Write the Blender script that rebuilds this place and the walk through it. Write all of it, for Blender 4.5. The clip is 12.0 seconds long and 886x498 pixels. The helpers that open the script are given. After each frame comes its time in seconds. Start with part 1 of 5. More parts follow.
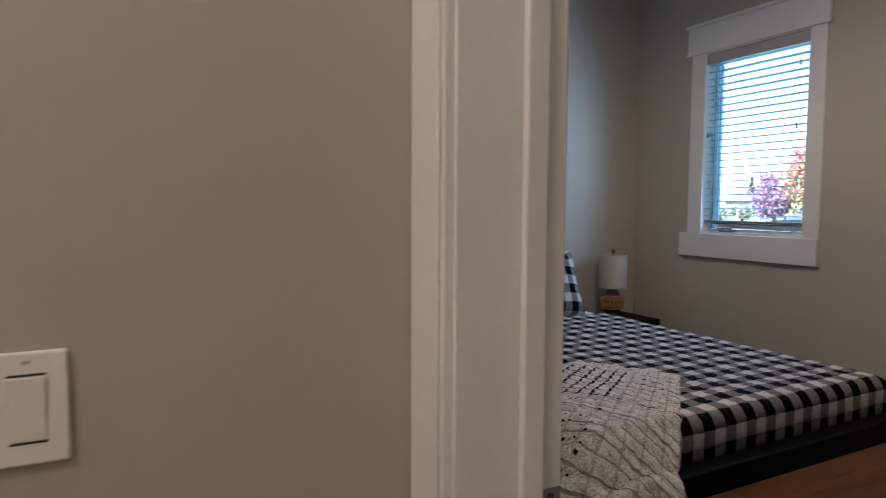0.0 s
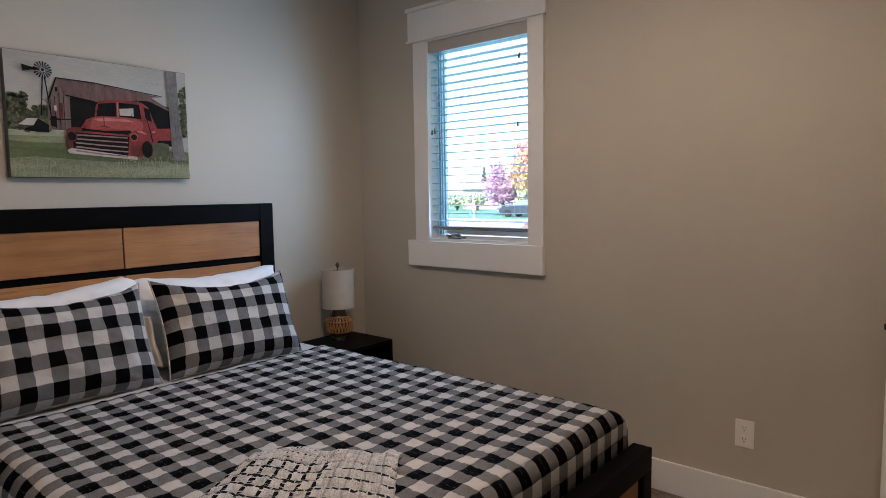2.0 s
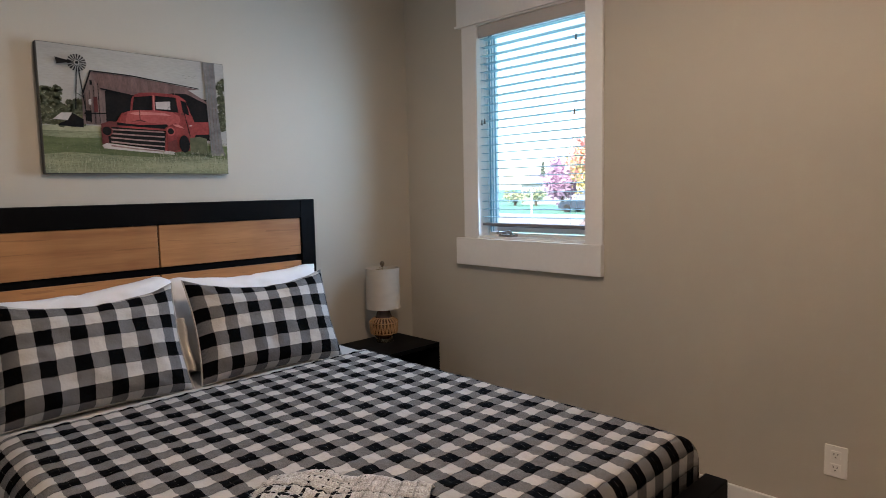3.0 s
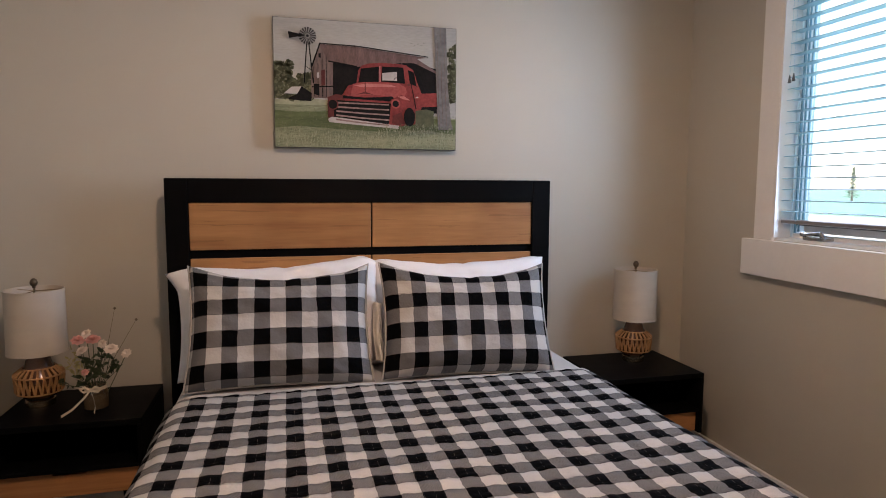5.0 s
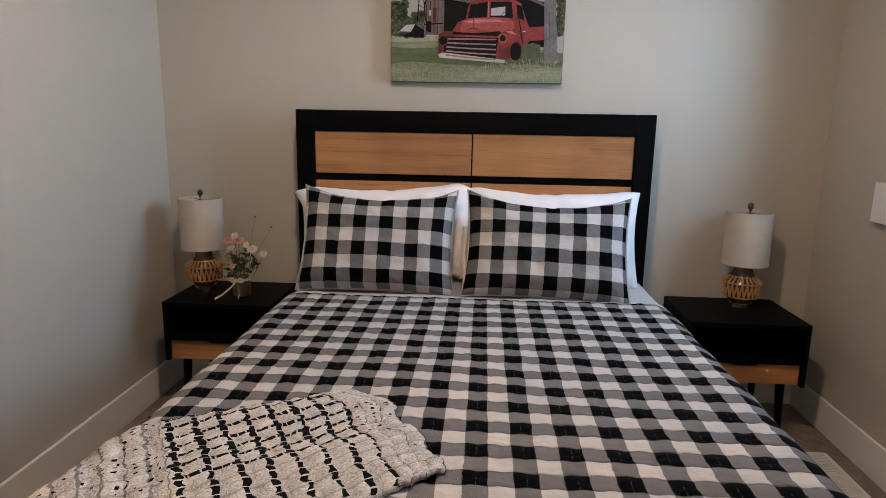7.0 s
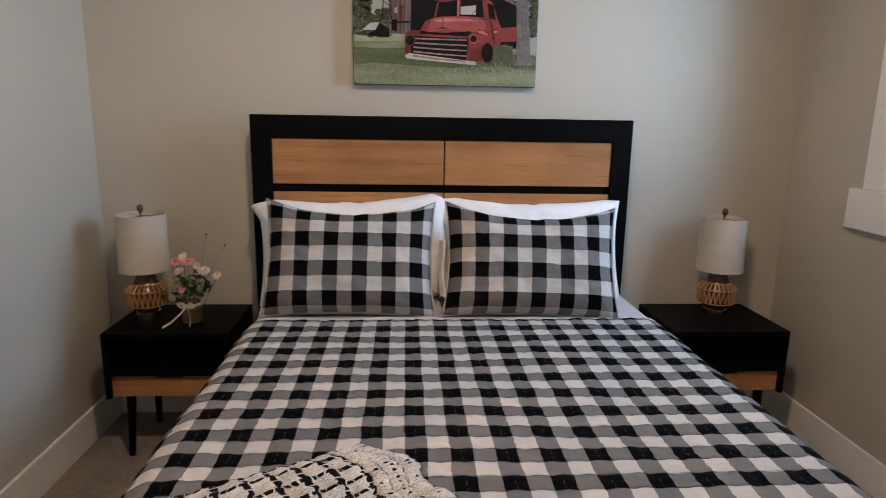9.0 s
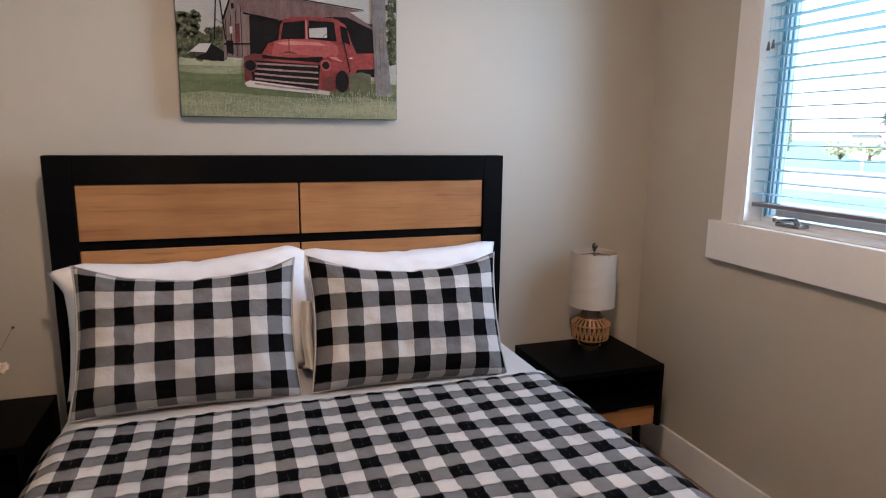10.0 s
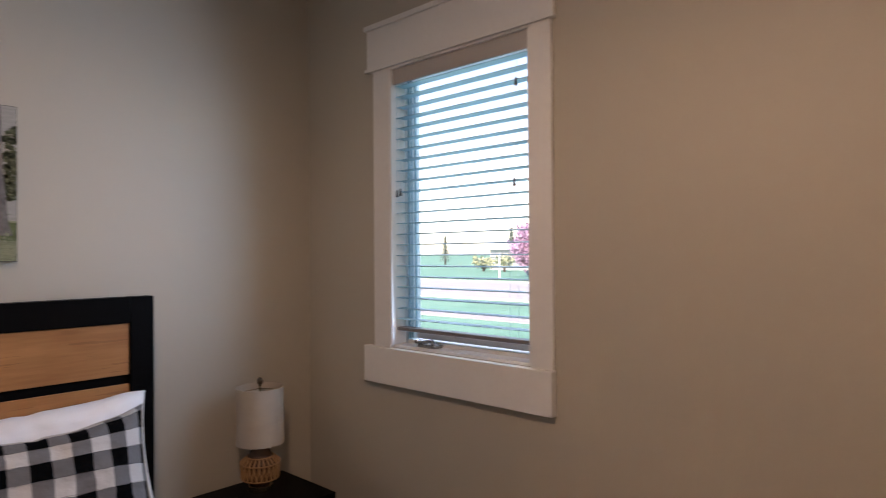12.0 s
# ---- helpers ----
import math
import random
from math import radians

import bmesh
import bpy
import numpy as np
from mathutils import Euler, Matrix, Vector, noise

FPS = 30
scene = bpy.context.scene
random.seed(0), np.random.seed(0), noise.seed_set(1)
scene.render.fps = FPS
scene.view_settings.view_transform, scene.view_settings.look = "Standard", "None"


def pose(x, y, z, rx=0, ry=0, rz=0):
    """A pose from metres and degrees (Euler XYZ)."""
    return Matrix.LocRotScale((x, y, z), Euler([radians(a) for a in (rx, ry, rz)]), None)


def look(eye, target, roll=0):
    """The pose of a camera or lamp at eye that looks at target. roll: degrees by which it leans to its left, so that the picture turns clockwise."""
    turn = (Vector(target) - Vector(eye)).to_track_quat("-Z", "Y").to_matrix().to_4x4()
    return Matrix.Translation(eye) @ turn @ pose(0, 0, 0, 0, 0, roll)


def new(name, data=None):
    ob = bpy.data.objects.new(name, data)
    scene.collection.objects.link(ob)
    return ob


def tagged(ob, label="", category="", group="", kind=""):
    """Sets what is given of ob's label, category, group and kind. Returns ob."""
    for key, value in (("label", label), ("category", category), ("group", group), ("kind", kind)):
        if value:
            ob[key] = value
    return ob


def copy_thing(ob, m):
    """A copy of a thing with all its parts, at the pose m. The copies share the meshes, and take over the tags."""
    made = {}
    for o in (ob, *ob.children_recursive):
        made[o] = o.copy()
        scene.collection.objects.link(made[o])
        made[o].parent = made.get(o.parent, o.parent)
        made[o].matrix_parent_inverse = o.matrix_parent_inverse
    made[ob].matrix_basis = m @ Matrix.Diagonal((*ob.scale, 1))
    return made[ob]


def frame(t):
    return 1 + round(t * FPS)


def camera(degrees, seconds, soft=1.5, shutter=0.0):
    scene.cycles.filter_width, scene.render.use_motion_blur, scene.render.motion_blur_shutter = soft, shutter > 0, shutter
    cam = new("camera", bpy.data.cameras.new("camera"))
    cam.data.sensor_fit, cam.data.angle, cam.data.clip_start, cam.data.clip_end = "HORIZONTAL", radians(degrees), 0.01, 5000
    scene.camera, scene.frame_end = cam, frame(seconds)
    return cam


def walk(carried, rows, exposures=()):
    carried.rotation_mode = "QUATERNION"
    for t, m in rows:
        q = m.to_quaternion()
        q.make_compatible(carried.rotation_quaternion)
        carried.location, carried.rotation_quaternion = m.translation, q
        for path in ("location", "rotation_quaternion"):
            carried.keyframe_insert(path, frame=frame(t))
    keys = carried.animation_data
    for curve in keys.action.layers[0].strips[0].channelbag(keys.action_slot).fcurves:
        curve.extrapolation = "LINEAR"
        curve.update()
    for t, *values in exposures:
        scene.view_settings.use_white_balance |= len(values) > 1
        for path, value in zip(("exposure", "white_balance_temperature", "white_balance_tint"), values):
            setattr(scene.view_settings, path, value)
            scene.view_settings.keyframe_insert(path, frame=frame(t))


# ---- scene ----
cam = camera(71.0, 12.0, soft=0.4, shutter=0.2)
ROWS = [
    (0, 0.158, 0.073, 1.305, -27.43, -4.06, -0.31),
    (0.5, 0.320, 0.190, 1.349, -37.36, -4.52, 0.35),
    (1, 0.442, 0.257, 1.378, -45.28, -4.85, 0.77),
    (1.5, 0.631, 0.391, 1.376, -49.16, -4.90, 0.66),
    (2, 0.806, 0.501, 1.408, -49.92, -5.06, 0.89),
    (2.5, 0.912, 0.560, 1.396, -49.44, -4.94, 0.86),
    (2.7, 0.948, 0.578, 1.404, -47.92, -5.10, 1.06),
    (4.3, 1.409, 0.765, 1.382, -25.42, -4.26, -0.15),
    (4.5, 1.488, 0.774, 1.360, -22.05, -4.00, -0.13),
    (5, 1.698, 0.851, 1.338, -14.20, -5.64, -0.23),
    (5.5, 1.862, 0.844, 1.350, -8.88, -7.76, -0.42),
    (6, 2.021, 0.747, 1.327, -2.76, -8.58, -0.67),
    (6.5, 2.113, 0.660, 1.324, 1.89, -10.45, -0.82),
    (7, 2.115, 0.615, 1.328, 3.88, -11.61, -1.00),
    (7.2, 2.112, 0.612, 1.331, 4.40, -11.77, -1.01),
    (8.0, 2.045, 0.650, 1.352, 3.75, -12.10, -1.08),
    (8.8, 1.918, 0.765, 1.375, -0.22, -12.05, -1.11),
    (9, 1.888, 0.807, 1.367, -3.36, -11.87, -0.95),
    (9.5, 1.878, 0.999, 1.386, -11.94, -11.89, -0.70),
    (10, 1.817, 1.156, 1.452, -18.77, -10.41, -0.62),
    (10.5, 1.732, 1.225, 1.516, -25.81, -5.44, -0.61),
    (11, 1.687, 1.231, 1.565, -32.60, -1.77, -0.53),
    (11.5, 1.719, 1.170, 1.546, -37.30, 0.44, -0.18),
    (12, 1.875, 1.063, 1.525, -47.28, 0.44, 0.42),
]

EXPOSURES = [(0.0, 1.55, 5750, 19), (1.0, 1.70, 6000, 21), (2.0, 1.90, 6350, 21), (2.5, 1.96, 6500, 20), (4.5, 2.12, 7050, 26), (5.0, 2.16, 7300, 30), (5.5, 2.46, 7100, 29), (6.0, 2.38, 6850, 26), (6.5, 2.30, 6750, 24), (7.0, 2.28, 6700, 22),
             (9.0, 2.30, 6600, 20), (9.5, 2.34, 6600, 20), (10.0, 2.40, 6750, 26), (10.5, 2.09, 7150, 30), (11.0, 1.70, 7450, 34), (11.5, 1.66, 7400, 34), (12.0, 1.64, 7400, 33)]
walk(cam, [(t, pose(x, y, z, 90 + pitch, roll, yaw)) for t, x, y, z, yaw, pitch, roll in ROWS], EXPOSURES)

# ---- light ----
SUN_ELEV, SUN_AZ = 38.0, 250.0
world = bpy.data.worlds.new("sky")
scene.world = world
world.use_nodes = True
wn = world.node_tree
sky = wn.nodes.new("ShaderNodeTexSky")
sky.sky_type, sky.sun_disc = "NISHITA", False
sky.sun_elevation, sky.sun_rotation = radians(SUN_ELEV), radians(SUN_AZ)
sky.air_density, sky.dust_density = 1.0, 1.0
wn.nodes["Background"].inputs["Strength"].default_value = 0.15
wn.links.new(sky.outputs[0], wn.nodes["Background"].inputs["Color"])


def lamp(name, kind, m, energy, colour, **more):
    data = bpy.data.lights.new(name, kind)
    data.energy, data.color = energy, colour
    if kind == "SUN":
        data.angle = more["angle"]
    elif kind == "AREA":
        data.shape, data.size, data.size_y = "RECTANGLE", more["sx"], more["sy"]
    else:
        data.shadow_soft_size = more["radius"]
    ob = new(name, data)
    ob.matrix_world = m
    return ob


sun_way = Vector((math.sin(radians(SUN_AZ)) * math.cos(radians(SUN_ELEV)), math.cos(radians(SUN_AZ)) * math.cos(radians(SUN_ELEV)), math.sin(radians(SUN_ELEV))))
lamp("sun", "SUN", look(sun_way * 30, (0, 0, 0)), 2.3, (1, 0.94, 0.84), angle=radians(0.6))
lamp("window_daylight", "AREA", look((3.70, 2.69, 1.70), (2.0, 2.69, 1.62)), 5.0, (0.44, 0.715, 1.0), sx=0.68, sy=1.08).data.spread = radians(145)
lamp("window_sky_glow", "AREA", look((3.868, 2.69, 1.73), (2.0, 2.69, 1.70)), 0.9, (0.42, 0.78, 1.0), sx=0.72, sy=1.18)
lamp("ceiling_bulb", "POINT", pose(1.98, 1.58, 2.62), 15.5, (1.0, 0.795, 0.595), radius=0.06)
lamp("hall_bulb", "POINT", pose(-1.0, 0.0, 2.80), 15.5, (1.0, 0.83, 0.64), radius=0.12)


# ---- mesh helpers ----
def box(bm, x0, x1, y0, y1, z0, z1, bevel=0.0, seg=2):
    made = bmesh.ops.create_cube(bm, size=1.0, matrix=Matrix.Translation(((x0 + x1) / 2, (y0 + y1) / 2, (z0 + z1) / 2)) @ Matrix.Diagonal((x1 - x0, y1 - y0, z1 - z0, 1)))
    if bevel:
        edges = list({e for v in made["verts"] for e in v.link_edges})
        bmesh.ops.bevel(bm, geom=edges, offset=bevel, segments=seg, profile=0.5, affect="EDGES")
    return bm


def one_box(x0, x1, y0, y1, z0, z1, bevel=0.0, seg=2):
    return box(bmesh.new(), x0, x1, y0, y1, z0, z1, bevel, seg)


def lathe(profile, seg=32, bm=None, at=(0, 0, 0)):
    """A turned shape from (radius, height) pairs round the upright axis through at."""
    bm = bm or bmesh.new()
    rings = []
    for r, z in profile:
        rings.append([bm.verts.new((at[0] + r * math.cos(2 * math.pi * i / seg), at[1] + r * math.sin(2 * math.pi * i / seg), at[2] + z)) for i in range(seg)])
    for a, b in zip(rings, rings[1:]):
        for i in range(seg):
            bm.faces.new((a[i], a[(i + 1) % seg], b[(i + 1) % seg], b[i]))
    return bm


def capped(bm):
    bmesh.ops.holes_fill(bm, edges=[e for e in bm.edges if e.is_boundary], sides=0)
    return bm


def rod(bm, a, b, r0, r1=None, seg=8):
    """A straight tapered stick from a to b."""
    a, b = Vector(a), Vector(b)
    r1 = r0 if r1 is None else r1
    turn = (b - a).to_track_quat("Z", "Y").to_matrix().to_4x4()
    bmesh.ops.create_cone(bm, cap_ends=True, segments=seg, radius1=r0, radius2=r1, depth=(b - a).length, matrix=Matrix.Translation((a + b) / 2) @ turn)
    return bm


def grid(nu, nv, place, uv=None, bm=None):
    """A sheet of nu x nv cells; place(u, v) gives a point for u, v in 0..1, uv(u, v) its pattern place in metres."""
    bm = bm or bmesh.new()
    vs = [[bm.verts.new(place(i / nu, j / nv)) for i in range(nu + 1)] for j in range(nv + 1)]
    layer = bm.loops.layers.uv.verify() if uv else None
    for j in range(nv):
        for i in range(nu):
            f = bm.faces.new((vs[j][i], vs[j][i + 1], vs[j + 1][i + 1], vs[j + 1][i]))
            f.smooth = True
            if uv:
                for loop, (a, b) in zip(f.loops, ((i, j), (i + 1, j), (i + 1, j + 1), (i, j + 1))):
                    loop[layer].uv = uv(a / nu, b / nv)
    return bm


def prism(bm, points, y0, y1):
    """A plate with the outline points (x, z) between y0 and y1."""
    front = [bm.verts.new((x, y0, z)) for x, z in points]
    back = [bm.verts.new((x, y1, z)) for x, z in points]
    bm.faces.new(front)
    bm.faces.new(back[::-1])
    n = len(points)
    for i in range(n):
        bm.faces.new((front[i], back[i], back[(i + 1) % n], front[(i + 1) % n]))
    return bm


def link(name, bm, material, smooth=False):
    bmesh.ops.recalc_face_normals(bm, faces=bm.faces)
    me = bpy.data.meshes.new(name)
    bm.to_mesh(me)
    bm.free()
    if smooth:
        me.shade_smooth()
        me.set_sharp_from_angle(angle=radians(40))
    me.materials.append(material)
    return new(name, me)


def part(name, bm, material, parent, label="", smooth=False):
    ob = link(name, bm, material, smooth)
    ob.parent = parent
    return tagged(ob, label)


def thing(name, label, category, group="", kind="", at=(0, 0, 0)):
    ob = new(name)
    ob.empty_display_size = 0.1
    ob.location = at
    return tagged(ob, label, category, group, kind)


def setting(name, bm, material, label, category, smooth=False):
    return tagged(link(name, bm, material, smooth), label, category, "", "structure")


# ---- materials ----
def nodes_of(name):
    m = bpy.data.materials.new(name)
    m.use_nodes = True
    t = m.node_tree
    return m, t, t.nodes["Principled BSDF"]


def math_node(t, op, a, b=0.0, c=0.0):
    n = t.nodes.new("ShaderNodeMath")
    n.operation = op
    for k, v in enumerate((a, b, c)):
        if isinstance(v, (int, float)):
            n.inputs[k].default_value = v
        else:
            t.links.new(v, n.inputs[k])
    return n.outputs[0]


def mix_node(t, fac, a, b):
    n = t.nodes.new("ShaderNodeMix")
    n.data_type = "RGBA"
    for k, v in ((0, fac), (6, a), (7, b)):
        if isinstance(v, tuple):
            n.inputs[k].default_value = (*v, 1)
        elif isinstance(v, (int, float)):
            n.inputs[k].default_value = v
        else:
            t.links.new(v, n.inputs[k])
    return n.outputs[2]


def noise_node(t, vector, scale, detail=4.0, stretch=None):
    if stretch:
        mp = t.nodes.new("ShaderNodeMapping")
        mp.inputs["Scale"].default_value = stretch
        t.links.new(vector, mp.inputs[0])
        vector = mp.outputs[0]
    n = t.nodes.new("ShaderNodeTexNoise")
    n.inputs["Scale"].default_value, n.inputs["Detail"].default_value = scale, detail
    t.links.new(vector, n.inputs["Vector"])
    return n.outputs["Fac"]


def bump_node(t, shader, height, strength, distance):
    n = t.nodes.new("ShaderNodeBump")
    n.inputs["Strength"].default_value, n.inputs["Distance"].default_value = strength, distance
    t.links.new(height, n.inputs["Height"])
    t.links.new(n.outputs[0], shader.inputs["Normal"])


def coords(t, which="Object"):
    return t.nodes.new("ShaderNodeTexCoord").outputs[which]


def surface(name, dark, light, rough=0.5, metal=0.0, coarse=3.0, fine=120.0, bump=0.15, depth=0.001, stretch=None, sheen=0.0, gloss=0.5):
    """A material whose colour wanders between dark and light at two scales, with fine relief."""
    m, t, s = nodes_of(name)
    pos = coords(t)
    a, b = noise_node(t, pos, coarse, 3.0, stretch), noise_node(t, pos, fine, 4.0, stretch)
    f = math_node(t, "ADD", math_node(t, "MULTIPLY", a, 0.6), math_node(t, "MULTIPLY", b, 0.4))
    ramp = math_node(t, "MULTIPLY_ADD", f, 2.2, -0.6)
    n = t.nodes.new("ShaderNodeClamp")
    t.links.new(ramp, n.inputs[0])
    t.links.new(mix_node(t, n.outputs[0], dark, light), s.inputs["Base Color"])
    r = math_node(t, "MULTIPLY_ADD", a, 0.16, rough - 0.08)
    t.links.new(r, s.inputs["Roughness"])
    s.inputs["Metallic"].default_value = metal
    s.inputs["Specular IOR Level"].default_value = gloss
    if sheen:
        s.inputs["Sheen Weight"].default_value = sheen
    if bump:
        bump_node(t, s, b, bump, depth)
    return m


WALL = surface("wall_paint", (0.452, 0.415, 0.345), (0.472, 0.435, 0.365), 0.62, coarse=1.2, fine=260, bump=0.25, depth=0.0006)
CEIL = surface("ceiling_paint", (0.76, 0.75, 0.72), (0.80, 0.79, 0.76), 0.8, fine=180, bump=0.3, depth=0.001)
TRIM = surface("white_trim_paint", (0.74, 0.73, 0.71), (0.80, 0.79, 0.77), 0.38, coarse=4, fine=60, bump=0.06, depth=0.0005)
VINYL = surface("white_vinyl", (0.82, 0.86, 0.88), (0.86, 0.89, 0.91), 0.35, bump=0.02)


def translucent(m, share, colour):
    """Lets some daylight soak through a thin plastic."""
    t = m.node_tree
    soak, mix = t.nodes.new("ShaderNodeBsdfTranslucent"), t.nodes.new("ShaderNodeMixShader")
    soak.inputs[0].default_value = (*colour, 1)
    mix.inputs[0].default_value = share
    t.links.new(t.nodes["Principled BSDF"].outputs[0], mix.inputs[1])
    t.links.new(soak.outputs[0], mix.inputs[2])
    t.links.new(mix.outputs[0], t.nodes["Material Output"].inputs[0])


translucent(VINYL, 0.5, (0.92, 0.97, 0.98))
# White blind; the teal shade of backlit slats is in the base colour.
BLIND = surface("blind_backlit_teal", (0.28, 0.50, 0.60), (0.33, 0.55, 0.65), 0.42, bump=0.03)
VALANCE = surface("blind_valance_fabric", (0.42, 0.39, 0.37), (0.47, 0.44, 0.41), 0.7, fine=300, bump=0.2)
BLACK = surface("black_stained_wood", (0.0012, 0.0012, 0.0013), (0.0032, 0.0031, 0.0033), 0.5, coarse=5, fine=90, bump=0.18, depth=0.0006, stretch=(0.25, 1, 4), gloss=0.05)
PLATE = surface("switch_plastic", (0.78, 0.76, 0.70), (0.82, 0.80, 0.75), 0.3, bump=0.0)
SLOT = surface("dark_slot", (0.015, 0.014, 0.013), (0.025, 0.023, 0.02), 0.6, bump=0.0)
BRASS = surface("brushed_brass", (0.50, 0.41, 0.28), (0.62, 0.52, 0.38), 0.24, 1.0, fine=200, bump=0.1, stretch=(1, 1, 8))
BRONZE = surface("dark_bronze", (0.10, 0.075, 0.05), (0.17, 0.13, 0.09), 0.35, 0.9, bump=0.05)
CHROME = surface("satin_nickel", (0.34, 0.33, 0.32), (0.44, 0.43, 0.42), 0.25, 1.0, bump=0.05)
KNOB = surface("black_door_hardware", (0.012, 0.011, 0.010), (0.02, 0.019, 0.018), 0.4, 0.3, bump=0.05)
RATTAN = surface("rattan", (0.30, 0.14, 0.05), (0.46, 0.25, 0.10), 0.55, coarse=18, fine=240, bump=0.3)
LINEN = surface("linen_shade", (0.46, 0.395, 0.32), (0.54, 0.475, 0.39), 0.85, coarse=8, fine=420, bump=0.35, depth=0.0006, stretch=(1, 1, 3))
AMBER = surface("smoked_amber_glaze", (0.075, 0.036, 0.02), (0.12, 0.06, 0.033), 0.18, bump=0.04)
SHEET = surface("white_cotton", (0.74, 0.73, 0.73), (0.82, 0.81, 0.81), 0.85, coarse=6, fine=420, bump=0.25, depth=0.0006, sheen=0.2)
GREYSHEET = surface("pale_grey_sheet", (0.42, 0.41, 0.40), (0.50, 0.49, 0.48), 0.85, coarse=6, fine=420, bump=0.25, depth=0.0006, sheen=0.2)
PIPING = surface("cream_piping", (0.38, 0.365, 0.34), (0.47, 0.455, 0.42), 0.8, fine=600, bump=0.4)
CANVAS_EDGE = surface("canvas_edge", (0.05, 0.05, 0.045), (0.09, 0.085, 0.075), 0.7, fine=500, bump=0.3)


def wood(name, dark, light, along):
    """Maple boards: long soft grain along one axis, mineral streaks, a few figured patches."""
    m, t, s = nodes_of(name)
    pos = coords(t)
    info = t.nodes.new("ShaderNodeObjectInfo")
    shift = t.nodes.new("ShaderNodeVectorMath")
    shift.operation = "ADD"
    off = math_node(t, "MULTIPLY", info.outputs["Random"], 7.0)
    t.links.new(pos, shift.inputs[0])
    t.links.new(off, shift.inputs[1])
    pos = shift.outputs[0]
    st = {"x": (0.7, 9, 9), "y": (9, 0.7, 9)}[along]
    a = noise_node(t, pos, 2.2, 5.0, st)
    b = noise_node(t, pos, 14.0, 6.0, st)
    c = noise_node(t, pos, 3.5, 2.0)
    f = math_node(t, "ADD", math_node(t, "MULTIPLY", a, 0.55), math_node(t, "ADD", math_node(t, "MULTIPLY", b, 0.2), math_node(t, "MULTIPLY", c, 0.38)))
    n = t.nodes.new("ShaderNodeClamp")
    t.links.new(math_node(t, "MULTIPLY_ADD", f, 2.7, -0.95), n.inputs[0])
    streak = math_node(t, "GREATER_THAN", noise_node(t, pos, 5.0, 3.0, {"x": (0.5, 12, 12), "y": (12, 0.5, 12)}[along]), 0.64)
    col = mix_node(t, math_node(t, "MULTIPLY", streak, 0.35), mix_node(t, n.outputs[0], dark, light), tuple(0.6 * q for q in dark))
    tone = t.nodes.new("ShaderNodeHueSaturation")
    t.links.new(math_node(t, "MULTIPLY_ADD", info.outputs["Random"], 0.30, 0.84), tone.inputs["Value"])
    t.links.new(col, tone.inputs["Color"])
    t.links.new(tone.outputs[0], s.inputs["Base Color"])
    s.inputs["Roughness"].default_value = 0.42
    bump_node(t, s, b, 0.12, 0.0006)
    return m


MAPLE = wood("natural_maple", (0.23, 0.088, 0.029), (0.45, 0.215, 0.080), "x")


def carpet():
    m, t, s = nodes_of("brown_carpet")
    pos = coords(t)
    a, b, c = noise_node(t, pos, 5.0, 5.0), noise_node(t, pos, 160.0, 3.0), noise_node(t, pos, 38.0, 3.0)
    f = math_node(t, "ADD", math_node(t, "MULTIPLY", a, 0.5), math_node(t, "ADD", math_node(t, "MULTIPLY", b, 0.3), math_node(t, "MULTIPLY", c, 0.3)))
    n = t.nodes.new("ShaderNodeClamp")
    t.links.new(math_node(t, "MULTIPLY_ADD", f, 3.2, -1.2), n.inputs[0])
    t.links.new(mix_node(t, n.outputs[0], (0.10, 0.075, 0.055), (0.27, 0.215, 0.165)), s.inputs["Base Color"])
    s.inputs["Roughness"].default_value = 0.95
    s.inputs["Sheen Weight"].default_value = 0.2
    bump_node(t, s, math_node(t, "ADD", b, c), 0.9, 0.006)
    return m


CARPET = carpet()


